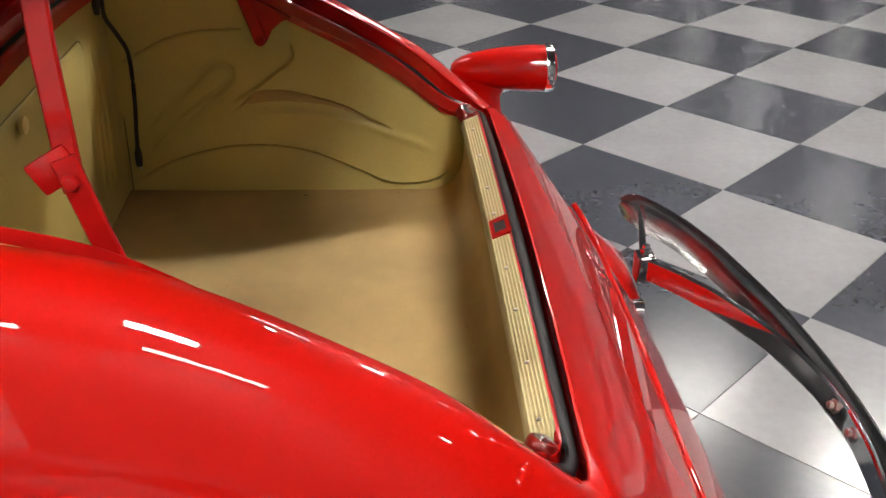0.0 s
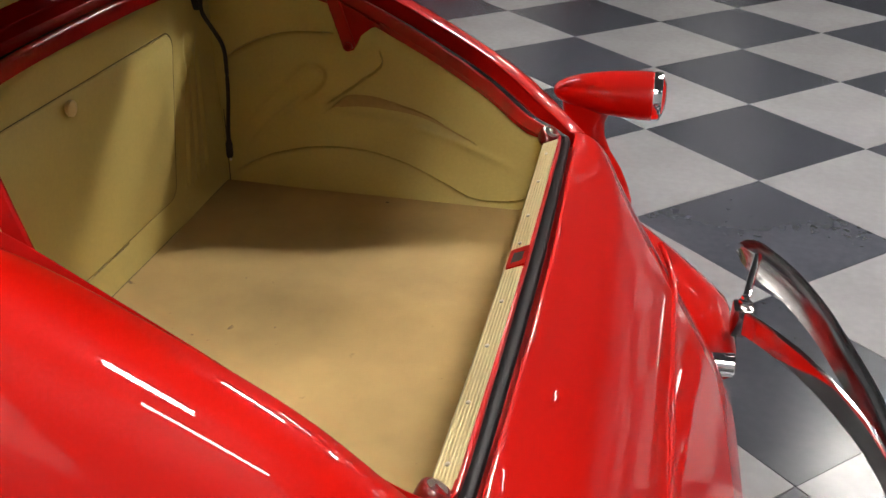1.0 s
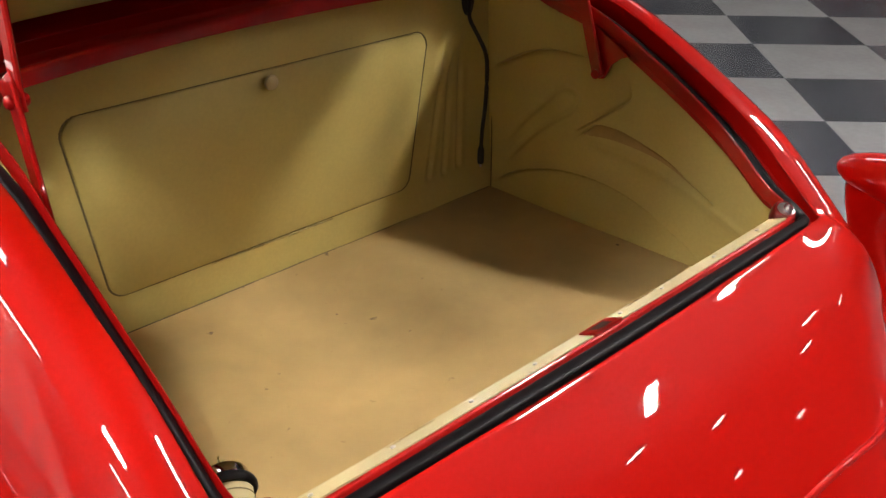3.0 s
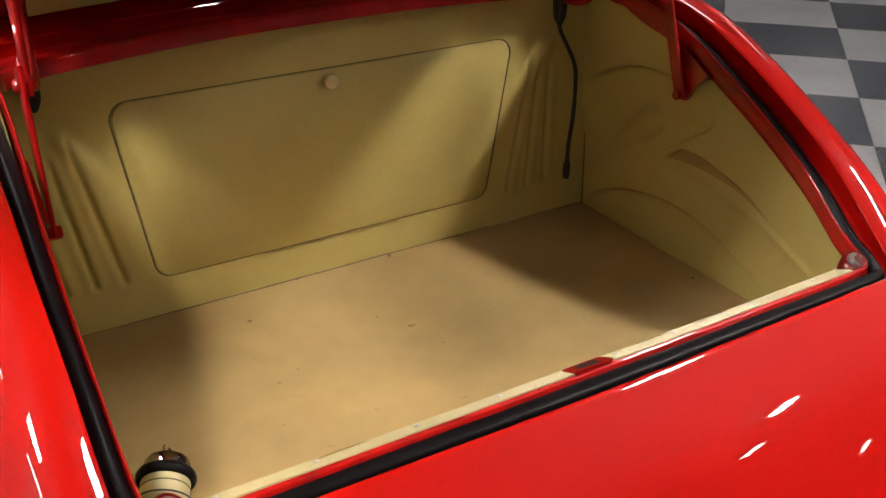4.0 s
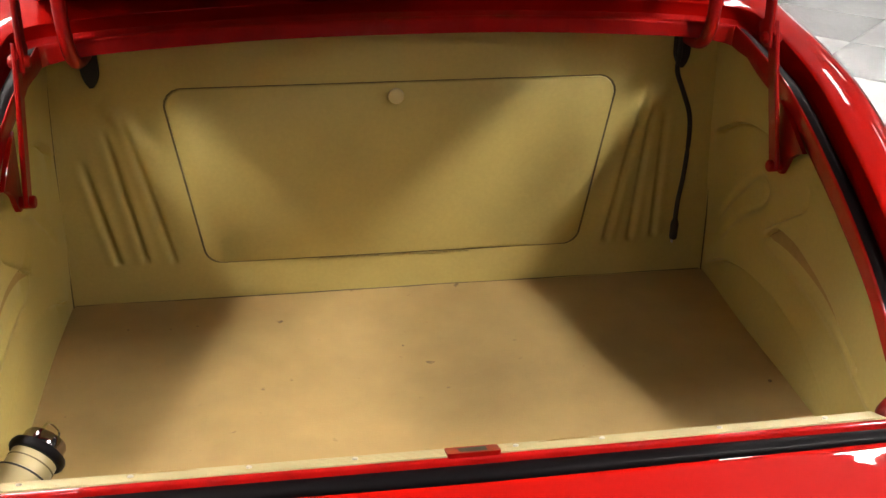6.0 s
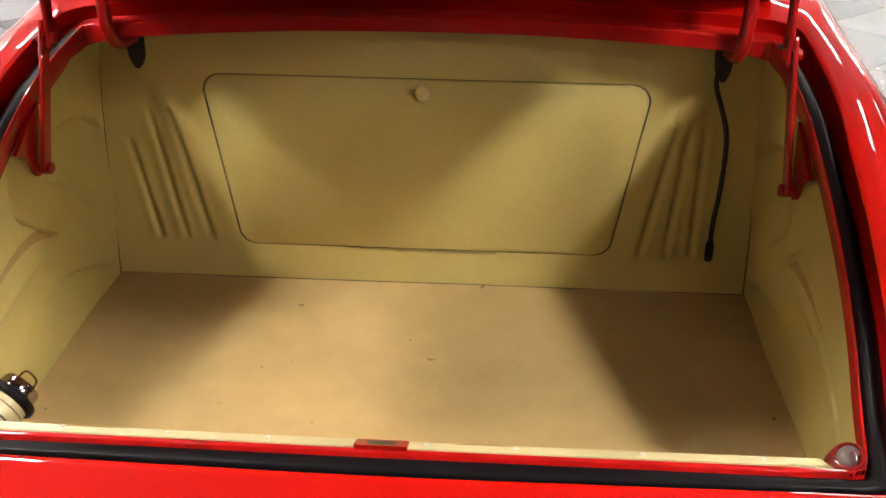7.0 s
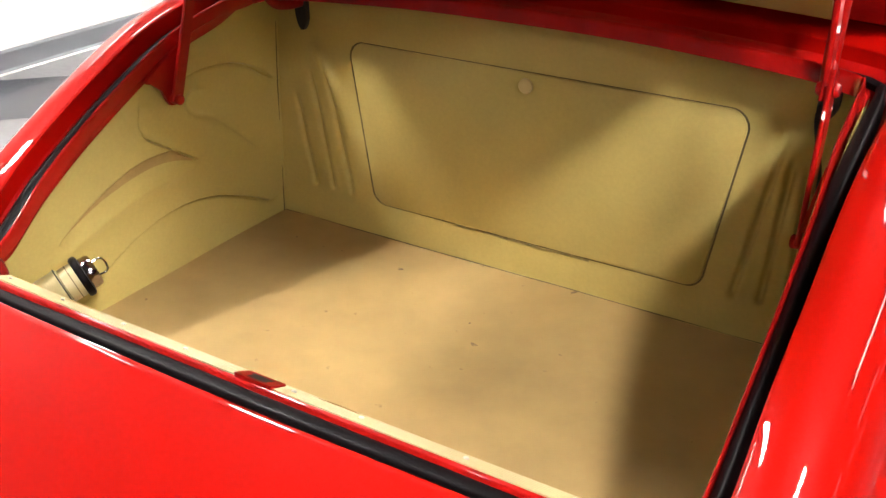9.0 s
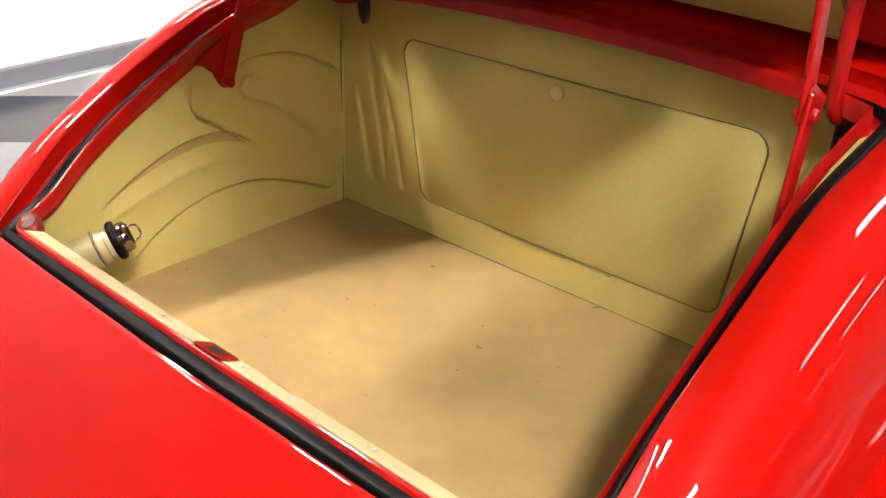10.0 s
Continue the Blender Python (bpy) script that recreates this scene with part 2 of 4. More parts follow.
ceiling_light(4.4, -4.1, 0.14, 0.32, GLOW_REAR)
ceiling_light(-2.0, -1.45, 0.34, 0.7, GLOW_LEFT)
ceiling_light(2.5, -2.05, 0.36, 0.9, GLOW_BRIGHT)

# ---- car: outlines of the luggage opening ----
car = tagged(new("car"), "glossy red vintage coupe with its trunk lid open", "car")
car.matrix_world = pose(0.005, 0, 0.039, 0.4, 0, 0)

# lip of the opening: right half, from the top middle round to the bottom middle
LIP = [(0, -0.030, 1.075), (0.2, -0.034, 1.0735), (0.4, -0.05, 1.067), (0.500, -0.0645, 1.0612), (0.5255, -0.0715, 1.0585), (0.5310, -0.084, 1.0563), (0.537, -0.2, 1.034),
       (0.5405, -0.262, 1.015), (0.5455, -0.34, 0.977), (0.549, -0.455, 0.915), (0.549, -0.55, 0.856), (0.5465, -0.628, 0.795), (0.541, -0.685, 0.768),
       (0.524, -0.700, 0.7665), (0.49, -0.702, 0.767), (0.3, -0.703, 0.768), (0, -0.704, 0.768)]
# edge of the body round the gutter
OUT = [(0, 0.014, 1.094), (0.2, 0.012, 1.092), (0.4, 0.004, 1.085), (0.505, -0.006, 1.079), (0.558, -0.022, 1.074), (0.577, -0.060, 1.067), (0.580, -0.18, 1.047),
       (0.578, -0.274, 1.026), (0.577, -0.36, 0.991), (0.578, -0.46, 0.941), (0.577, -0.565, 0.880), (0.576, -0.65, 0.812), (0.573, -0.711, 0.761),
       (0.560, -0.726, 0.758), (0.49, -0.729, 0.758), (0.3, -0.734, 0.759), (0, -0.738, 0.759)]


def loop_of(ctrl, per=8):
    """A closed loop, the same number of points between the same control points."""
    right = [np.array(p) for p in ctrl]
    left = [p * (-1, 1, 1) for p in right[-2:0:-1]]
    pts = right + left
    m, out = len(pts), []
    for i in range(m):
        a, b, c, d = pts[i - 1], pts[i], pts[(i + 1) % m], pts[(i + 2) % m]
        for s in np.linspace(0, 1, per, endpoint=False):
            out.append(0.5 * (2 * b + (c - a) * s + (2 * a - 5 * b + 4 * c - d) * s * s + (3 * b - a - 3 * c + d) * s**3))
    return np.array(out)


PER = 8
lip, out_edge = loop_of(LIP, PER), loop_of(OUT, PER)
N = len(lip)


def smooth_loop(a, rounds):
    for _ in range(rounds):
        a = (np.roll(a, 1, 0) + 2 * a + np.roll(a, -1, 0)) / 4
    return a


def turn(a):
    a = min(max(a, 0.0), 1.0)
    return a * a * (3 - 2 * a)


# outward direction in plan: sideways along the sides, turning gently through the corners
plan = []
for px, py, _ in out_edge:
    if py < -0.69 or (py < -0.35 and abs(px) < 0.5):
        deg = 90 - 45 * turn((abs(px) - 0.40) / 0.165)
    elif py > -0.045 or (py > -0.35 and abs(px) < 0.5):
        deg = -90 + 45 * turn((abs(px) - 0.38) / 0.17)
    elif py < -0.35:
        deg = 45 * turn((-0.52 - py) / 0.17)
    else:
        deg = -45 * turn((py + 0.085) / 0.045)
    plan.append((math.copysign(math.cos(radians(deg)), px), -math.sin(radians(deg))))
plan = smooth_loop(np.array(plan), 3)
plan /= np.linalg.norm(plan, axis=1)[:, None]

SIDE = [(0, 0), (0.006, 0.0030), (0.03, 0.0062), (0.06, -0.0050), (0.085, -0.030), (0.105, -0.066), (0.122, -0.13), (0.132, -0.21), (0.135, -0.31), (0.13, -0.42), (0.12, -0.50)]
TAIL = [(0, 0), (0.004, -0.001), (0.010, -0.006), (0.022, -0.0165), (0.052, -0.043), (0.092, -0.081), (0.140, -0.139), (0.190, -0.205), (0.238, -0.272), (0.288, -0.345), (0.332, -0.415), (0.362, -0.48)]
ROOF = [(0, 0), (0.006, 0.002), (0.03, 0.011), (0.08, 0.030), (0.15, 0.058), (0.25, 0.10), (0.36, 0.145), (0.48, 0.19), (0.62, 0.23), (0.78, 0.26), (0.95, 0.28)]


def resample(profile, n):
    """Close together at the rolled edge, wider apart below."""
    fine = spline(profile, 600)
    return np.array([fine[int(round(599 * f))] for f in np.linspace(0, 1, n) ** 1.9])


STEPS = 40
pr_side, pr_tail, pr_roof = (resample(p, STEPS) for p in (SIDE, TAIL, ROOF))
body_rows = []
for k in range(STEPS):
    row = []
    for i in range(N):
        px, py = plan[i]
        wt, wr = max(-py, 0) ** 2, max(py, 0) ** 2
        ws = 1 - wt - wr
        d = ws * pr_side[k] + wt * pr_tail[k] + wr * pr_roof[k]
        e = out_edge[i]
        lat_x, lat_y = (pr_side[k][0], pr_roof[k][0]) if py > 0 else (d[0], d[0])
        row.append(Vector((e[0] + px * lat_x, e[1] + py * lat_y, e[2] + d[1])))
    body_rows.append(row)
# even out the panel below the rolled edge
for k in range(6, STEPS):
    row = smooth_loop(np.array([tuple(v) for v in body_rows[k]]), min(6, (k - 5) // 2 + 1))
    body_rows[k] = [Vector(v) for v in row]
# rolled inner edge down into the gutter
inward = lip - out_edge
inward /= np.linalg.norm(inward, axis=1)[:, None]
first = []
for o, z in ((-0.003, -0.046), (-0.003, -0.022), (-0.002, -0.008), (-0.0004, -0.003), (0.0006, -0.0014)):
    first.append([Vector(out_edge[i] + inward[i] * o + np.array((0, 0, z))) for i in range(N)])
body_rows = first + body_rows
part("body_shell", rows_mesh(body_rows, False, True), RED, car, "glossy red painted body panel")

bead = [(0.0, -0.9485, 0.5715), (0.15, -0.9485, 0.567), (0.29, -0.9485, 0.564), (0.418, -0.951, 0.557), (0.497, -0.939, 0.572), (0.532, -0.917, 0.600)]
bead = bead[:0:-1] + [(-x, y, z) for x, y, z in bead]
part("body_bead", tube(spline([Vector(p) - Vector((0, -0.002, 0.0025)) - Vector((0.005, 0, 0.039)) for p in bead], 70), 0.0064, 10), RED, car, "raised bead line pressed across the tail panel")

# gutter between the body's edge and the lip
down = np.array((0, 0, -1.0))
gut = []
front = smooth_loop(np.clip((out_edge[:, 1] + 0.12) / 0.06, 0, 1)[:, None], 4)[:, 0]
low = smooth_loop(np.clip((out_edge[:, 2] - 0.78) / 0.03, 0, 1)[:, None], 4)
deep = 0.030 + 0.014 * low[:, 0] - 0.018 * front
for f, z in ((-0.08, 0.80), (0.02, 1.0), (0.2, 1.02), (0.5, 1.02), (0.85, 1.0), (0.92, 0.8), (0.95, 0.2)):
    gut.append([Vector(out_edge[i] * (1 - f) + lip[i] * f + down * z * deep[i]) for i in range(N)])
part("gutter", rows_mesh(gut, False, True), RED_IN, car, "red painted drain channel round the opening")

# lip: a thin upturned rim with a flange hanging inwards
t_lip = np.roll(lip, -1, 0) - np.roll(lip, 1, 0)
t_lip /= np.linalg.norm(t_lip, axis=1)[:, None]
inw = np.stack([0 * t_lip[:, 0], t_lip[:, 2], -t_lip[:, 1]], 1)
centre = np.array((0, -0.25, 0.7))
side_w = np.clip((np.abs(lip[:, 0]) - 0.50) / 0.03, 0, 1)[:, None]
inw = np.where((inw * (centre - lip)).sum(1, keepdims=True) < 0, -inw, inw)
inw = side_w * inw / (np.linalg.norm(inw, axis=1)[:, None] + 1e-6) + (1 - side_w) * np.array((0, 0, -1.0))
inw = smooth_loop(inw, 6)
inw /= np.linalg.norm(inw, axis=1)[:, None]
outw = -inward
rim = []
near_corner = np.exp(-((np.abs(lip[:, 0]) - 0.525) / 0.03) ** 2 - ((lip[:, 1] + 0.085) / 0.045) ** 2)
for o, h in ((0.007, 0.028), (0.005, 0.003), (0.003, -0.001), (0.0, -0.0015), (-0.003, 0.0005), (-0.004, 0.004), (-0.004, 0.012), (-0.005, 0.030), (-0.003, 0.032)):
    rim.append([Vector(lip[i] + outw[i] * o * (1 - 0.5 * side_w[i, 0]) + inw[i] * h * (0.58 + 0.09 * side_w[i, 0] + 0.20 * near_corner[i] + 0.14 * front[i])) for i in range(N)])
part("rim_lip", rows_mesh(rim, False, True), RED_IN, car, "red painted rim of the opening with worn edge")

# rubber seal lying in the gutter
seal_mid = out_edge * (0.39 + 0.07 * low) + lip * (0.61 - 0.07 * low) + np.stack([0 * deep, 0 * deep, -0.0116 - 0.0135 * low[:, 0] + 0.0045 * front], 1)
BULB = [(-0.0115, -0.010), (-0.012, 0.000), (-0.0095, 0.0055), (-0.0045, 0.0080), (0.000, 0.0076), (0.0045, 0.0080), (0.0080, 0.0068), (0.0105, 0.004), (0.012, -0.001), (0.0115, -0.010)]
seal_rows = []
for i in range(N):
    a = out_edge[i] - lip[i]
    w = np.linalg.norm(a)
    a = a / w
    up = np.cross(t_lip[i], a)
    up = up / np.linalg.norm(up)
    up = up if up[2] > 0 else -up
    k = min(1.0, 0.12 + w / 0.040) * (1 - 0.4 * front[i])
    seal_rows.append([Vector(seal_mid[i] + a * x * k + up * z * (1 - 0.4 * front[i])) for x, z in BULB])
part("seal", rows_mesh(seal_rows, True, False), RUBBER, car, "black rubber weather strip lying in the gutter")


# ---- car: luggage space ----
FLOOR_Z = 0.576
lip_side = [(p[1], p[2]) for p in LIP[4:13]][::-1]


def lip_x(y):
    ys, xs = zip(*[(p[1], p[0]) for p in LIP[5:13]][::-1])
    return float(np.interp(y, ys, xs))


def rim_z(y):
    ys, zs = zip(*lip_side)
    return float(np.interp(y, ys, zs))


def floor_bump(x, y):
    dish = -0.016 * max(0, 1 - (x / 0.55) ** 2) * max(0, math.sin(math.pi * min(max(-y / 0.62, 0), 1)))
    # ridges shaped in to brighten two bands of the carpet
    lit_ridges = 0.011 * (math.exp(-((x + 0.265 - 0.10 * y) / 0.075) ** 2) + math.exp(-((x - 0.19 - 0.10 * y) / 0.075) ** 2)) * min(1.0, max(0.0, -y * 8))
    return lit_ridges + dish + 0.0022 * noise.noise(Vector((x * 3.1, y * 3.1, 0.3))) + 0.0010 * noise.noise(Vector((x * 9, y * 9, 2)))


def carpet():
    ys = list(np.linspace(-0.001, -0.61, 36))
    prof = [(y, 0.0) for y in ys]
    for a in np.linspace(10, 80, 8):
        prof.append((-0.61 - 0.069 * math.sin(radians(a)), 0.07 * (1 - math.cos(radians(a)))))
    prof = [(0.020, 0.001), (0.008, 0.0)] + prof + [(-0.6795, 0.09), (-0.6795, 0.13), (-0.6785, 0.176)]
    return rows_mesh([[Vector((x, y, FLOOR_Z + h + floor_bump(x, y))) for x in np.linspace(-0.570, 0.570, 60)] for y, h in prof])


part("trunk_carpet", carpet(), CARPET, car, "tan carpet on the trunk floor with small stains")


def near_curve(pts):
    """Signed distance to a curve and the fraction along it."""
    p = spline(pts, 160)
    seg = p[1:] - p[:-1]
    len2 = (seg ** 2).sum(1)

    def f(a, b):
        u = np.clip(((a - p[:-1, 0]) * seg[:, 0] + (b - p[:-1, 1]) * seg[:, 1]) / len2, 0, 1)
        dx, dy = a - p[:-1, 0] - u * seg[:, 0], b - p[:-1, 1] - u * seg[:, 1]
        d = dx * dx + dy * dy
        k = int(d.argmin())
        return math.copysign(math.sqrt(d[k]), seg[k, 0] * dy[k] - seg[k, 1] * dx[k]), (k + u[k]) / 159
    return f


# fold lines of each side panel, as places along the car and heights
FOLDS = {
    1: dict(low=[(-0.008, 0.600), (-0.060, 0.634), (-0.110, 0.656), (-0.192, 0.677), (-0.284, 0.680), (-0.376, 0.661), (-0.468, 0.622), (-0.527, 0.595), (-0.587, 0.594), (-0.628, 0.603), (-0.655, 0.624)],
            slit=[(-0.228, 0.766), (-0.245, 0.782), (-0.264, 0.796), (-0.290, 0.799), (-0.335, 0.795), (-0.425, 0.770), (-0.481, 0.741), (-0.534, 0.715)],
            below=[(-0.228, 0.763), (-0.262, 0.769), (-0.312, 0.772), (-0.391, 0.766), (-0.445, 0.751), (-0.520, 0.719)],
            hook=[(-0.334, 0.895), (-0.338, 0.868), (-0.324, 0.850), (-0.302, 0.833), (-0.264, 0.804), (-0.215, 0.768)],
            ridge=[(-0.215, 0.752), (-0.280, 0.752), (-0.379, 0.744), (-0.470, 0.723), (-0.562, 0.692), (-0.622, 0.666)],
            top=[(-0.006, 0.857), (-0.024, 0.868), (-0.090, 0.904), (-0.157, 0.922), (-0.243, 0.925)],
            curl=[(-0.036, 0.650), (-0.061, 0.682), (-0.106, 0.731), (-0.155, 0.773), (-0.202, 0.808), (-0.215, 0.836), (-0.200, 0.851), (-0.172, 0.845), (-0.123, 0.797), (-0.086, 0.760), (-0.037, 0.700)]),
    -1: dict(low=[(-0.010, 0.624), (-0.031, 0.615), (-0.060, 0.630), (-0.100, 0.650), (-0.171, 0.679), (-0.230, 0.693), (-0.295, 0.695), (-0.355, 0.685), (-0.408, 0.668), (-0.451, 0.646), (-0.485, 0.622), (-0.53, 0.600), (-0.60, 0.595)],
             slit=[(-0.223, 0.771), (-0.250, 0.790), (-0.280, 0.809), (-0.328, 0.812), (-0.373, 0.806), (-0.424, 0.790), (-0.474, 0.768), (-0.518, 0.744), (-0.538, 0.731)],
             below=[(-0.223, 0.769), (-0.268, 0.783), (-0.313, 0.789), (-0.360, 0.786), (-0.422, 0.774), (-0.470, 0.759), (-0.530, 0.734)],
             hook=[(-0.338, 0.905), (-0.345, 0.874), (-0.335, 0.849), (-0.311, 0.830), (-0.281, 0.810), (-0.248, 0.788), (-0.217, 0.768)],
             ridge=[(-0.225, 0.757), (-0.277, 0.756), (-0.352, 0.752), (-0.426, 0.736), (-0.497, 0.716), (-0.57, 0.690)],
             top=[(-0.242, 0.928), (-0.205, 0.936), (-0.154, 0.934), (-0.114, 0.927), (-0.061, 0.906), (-0.006, 0.868)][::-1],
             curl=[(-0.050, 0.735), (-0.110, 0.790), (-0.165, 0.835), (-0.215, 0.858), (-0.232, 0.880), (-0.215, 0.898), (-0.170, 0.890)]),
}


def overlap(f, y, z, depth, reach, soft=0.0032, groove=0.0):
    """Cloth that dips under a fold line and rises again away from it, with a tight groove along the line."""
    d, k = f(y, z)
    fade = max(0.0, min(1.0, k * 9 + 0.1, (1 - k) * 7))
    cut = fade * groove * math.exp(-((d - 0.0030) / 0.0026) ** 2)
    if d > 0:
        return -fade * depth * math.exp(-d / reach) * min(1.0, d / soft) - cut
    return fade * depth * 0.30 * math.exp(d / (reach * 0.8)) - cut


def crease(f, y, z, width, depth):
    d, k = f(y, z)
    return -max(0.0, min(1.0, k * 8, (1 - k) * 8)) * depth * math.exp(-(d / width) ** 2)


def side_panel(sign):
    f = {k: near_curve(v) for k, v in FOLDS[sign].items()}
    rows = []
    zn = np.linspace(0, 1, 230)
    for y in np.linspace(0.024, -0.692, 360):
        top = rim_z(min(max(y, -0.68), -0.08)) - 0.0125 - 0.011 * min(1.0, max(0.0, (y + 0.125) / 0.03))
        row = []
        for t in zn:
            z = FLOOR_Z - 0.004 + (top - FLOOR_Z + 0.004) * t
            e = overlap(f["low"], y, z, 0.013, 0.024, groove=0.007) + overlap(f["slit"], y, z, 0.012, 0.022, groove=0.008)
            e += overlap(f["hook"], y, z, 0.010 if sign < 0 else 0.005, 0.018, groove=0.005 if sign < 0 else 0.002) + overlap(f["top"], y, z, 0.012, 0.020, groove=0.004)
            e += crease(f["curl"], y, z, 0.0060, 0.0045) - crease(f["ridge"], y, z, 0.009, 0.0035)
            base = 0.567 * (1 - t) + (lip_x(y) + 0.009) * t + 0.004 * noise.noise(Vector((y * 4, z * 4, sign)))
            row.append(Vector((sign * (base - e), y, z)))
        rows.append(row)
    return rows_mesh(rows)


for sg in (1, -1):
    panel = part("side_trim_panel", side_panel(sg), CREAM, car, "cream vinyl side trim panel with moulded swirls")
    # suede inlay of the slit: a thin crescent just inside the fold
    top_c, low_c = spline(FOLDS[sg]["slit"], 40), spline(FOLDS[sg]["below"], 40)
    rows = []
    for a, b in zip(top_c, low_c):
        ring = []
        for w, out in ((0.05, -0.001), (0.35, -0.0055), (0.94, -0.0060), (0.94, 0.004), (0.05, 0.004)):
            yy, zz = a * (1 - w) + b * w
            t = (zz - FLOOR_Z) / (rim_z(min(max(yy, -0.68), -0.08)) - FLOOR_Z)
            ring.append(Vector((sg * (0.567 * (1 - t) + (lip_x(yy) + 0.009) * t + 0.0085 + out), yy, zz)))
        rows.append(ring)
    part("slit_inlay", rows_mesh(rows, False, True), SUEDE, panel, "tan suede inlay in the slit")

# front bulkhead panel with pleats, round the access door
DOOR = [(-0.379, 0.962), (0.375, 0.960), (0.322, 0.645), (-0.332, 0.646)]


def rounded(poly, r, n=7):
    pts = []
    m = len(poly)
    for i in range(m):
        a, b, c = (Vector((*poly[k % m], 0)) for k in (i - 1, i, i + 1))
        u, v = (a - b).normalized(), (c - b).normalized()
        half = u.angle(v) / 2
        t = r / math.tan(half)
        cc = b + (u + v).normalized() * (r / math.sin(half))
        p, q = b + u * t - cc, b + v * t - cc
        for s in np.linspace(0, 1, n):
            w = p.lerp(q, s).normalized() * r
            pts.append(cc + w)
    return pts


def poly_distance(x, z, poly):
    """Signed distance to a convex polygon given clockwise: negative inside."""
    best = -9
    for (ax, az), (bx, bz) in zip(poly, poly[1:] + poly[:1]):
        dx, dz = bx - ax, bz - az
        best = max(best, ((x - ax) * dz - (z - az) * dx) / math.hypot(dx, dz) * -1)
    return best


PLEATS = [((-0.514, 0.842), (-0.4785, 0.650)), ((-0.474, 0.895), (-0.4325, 0.650)), ((-0.444, 0.925), (-0.386, 0.647)),
          ((0.428, 0.942), (0.374, 0.643)), ((0.441, 0.905), (0.4195, 0.643)), ((0.465, 0.895), (0.4635, 0.648))]


def pleat(x, z):
    e = 0.0
    for k, ((ax, az), (bx, bz)) in enumerate(PLEATS):
        dx, dz = bx - ax, bz - az
        ln = math.hypot(dx, dz)
        t = ((x - ax) * dx + (z - az) * dz) / ln**2
        d = ((x - ax) * dz - (z - az) * dx) / ln * (1 if ax > 0 else -1)
        fade = max(0, min(1, (t + 0.02) * 5, (1.0 - t) * 30))
        e += fade * (0.0012 * math.exp(-((abs(d) - 0.012) / 0.006) ** 2) - 0.0056 * math.exp(-(abs(d) / 0.0052) ** 3))
    # one broad fold under the upper corners of the door
    x = -abs(x)
    dx, dz = 0.075, -0.10
    t = ((x + 0.470) * dx + (z - 0.945) * dz) / (dx * dx + dz * dz)
    d = ((x + 0.470) * dz - (z - 0.945) * dx) / math.hypot(dx, dz)
    e += max(0, min(1, t * 4, (1.1 - t) * 3)) * 0.007 * math.exp(-(d / 0.014) ** 2)
    return e


def bulkhead():
    bm = bmesh.new()
    xs, zs = np.linspace(-0.580, 0.580, 460), np.linspace(FLOOR_Z - 0.008, 1.046, 170)
    vs = {}
    for i, x in enumerate(xs):
        for j, z in enumerate(zs):
            d = poly_distance(x, z, DOOR)
            e = pleat(x, z) - 0.010 * max(0.0, min(1.0, (-0.010 - d) / 0.008)) + 0.0025 * max(0.0, min(1.0, d * 30 - 0.3)) * noise.noise(Vector((x * 4, z * 4, 7)))
            vs[i, j] = bm.verts.new((x, 0.012 - e, z))
    for i in range(len(xs) - 1):
        for j in range(len(zs) - 1):
            bm.faces.new((vs[i, j], vs[i + 1, j], vs[i + 1, j + 1], vs[i, j + 1]))
    return bm


part("bulkhead_panel", bulkhead(), CREAM, car, "cream vinyl bulkhead panel with pleats beside a door")


def door_mesh():
    bm = bmesh.new()
    rings = []
    for inset, y in ((0.0005, 0.020), (0.0005, 0.0122), (0.0015, 0.0102), (0.004, 0.0092)):
        c = Vector((0, 0.8, 0))
        ring = []
        for p in rounded(DOOR, 0.030):
            q = p + (c - p).normalized() * (inset + 0.0025)
            ring.append(bm.verts.new((q.x, y, q.y)))
        rings.append(ring)
    for a, b in zip(rings, rings[1:]):
        for k in range(len(a)):
            bm.faces.new((a[k], a[(k + 1) % len(a)], b[(k + 1) % len(a)], b[k]))
    bm.faces.new(rings[-1])
    return bm


access = part("access_door", door_mesh(), CREAM, car, "closed cream vinyl access door with rounded corners")
joint = []
for inset, y in ((-0.0008, 0.0125), (-0.0008, 0.0113), (0.0026, 0.0113), (0.0026, 0.0125)):
    joint.append([Vector((p.x, 0, p.y)) + (Vector((0, 0, 0.8)) - Vector((p.x, 0, p.y))).normalized() * inset + Vector((0, y, 0)) for p in rounded(DOOR, 0.03)])
part("joint", rows_mesh(joint, True, True), SEAM, access, "dark joint round the door")
part("knob", lathe([(0, -0.004), (0.006, -0.004), (0.006, 0.004), (0.0110, 0.005), (0.0130, 0.0075), (0.0125, 0.0125), (0.0085, 0.0148), (0, 0.0155)], along((-0.003, 0.0105, 0.9395), (0, -1, 0))), KNOB, access,
     "small round cream knob")
hinge_strip = join(*[tube([(x, 0.0098, 0.6446 - 0.0018 * (x + 0.143) / 0.274), (x + 0.0108, 0.0098, 0.6446 - 0.0018 * (x + 0.154) / 0.274)], 0.0013, 8) for x in np.arange(-0.143, 0.125, 0.0122)])
part("piano_hinge", hinge_strip, BRASS, access, "thin worn brass piano hinge of many knuckles")

# dark seams where the panels meet each other and the floor
for sg in (1, -1):
    seam = tube(spline([(sg * 0.5645, 0.006, FLOOR_Z + 0.001), (sg * 0.560, 0.0055, 0.70), (sg * 0.553, 0.0055, 0.85), (sg * 0.5415, 0.006, 1.03)], 24), 0.0012, 6)
    part("corner_seam", seam, SEAM, car, "dark seam in the corner of the trunk lining")
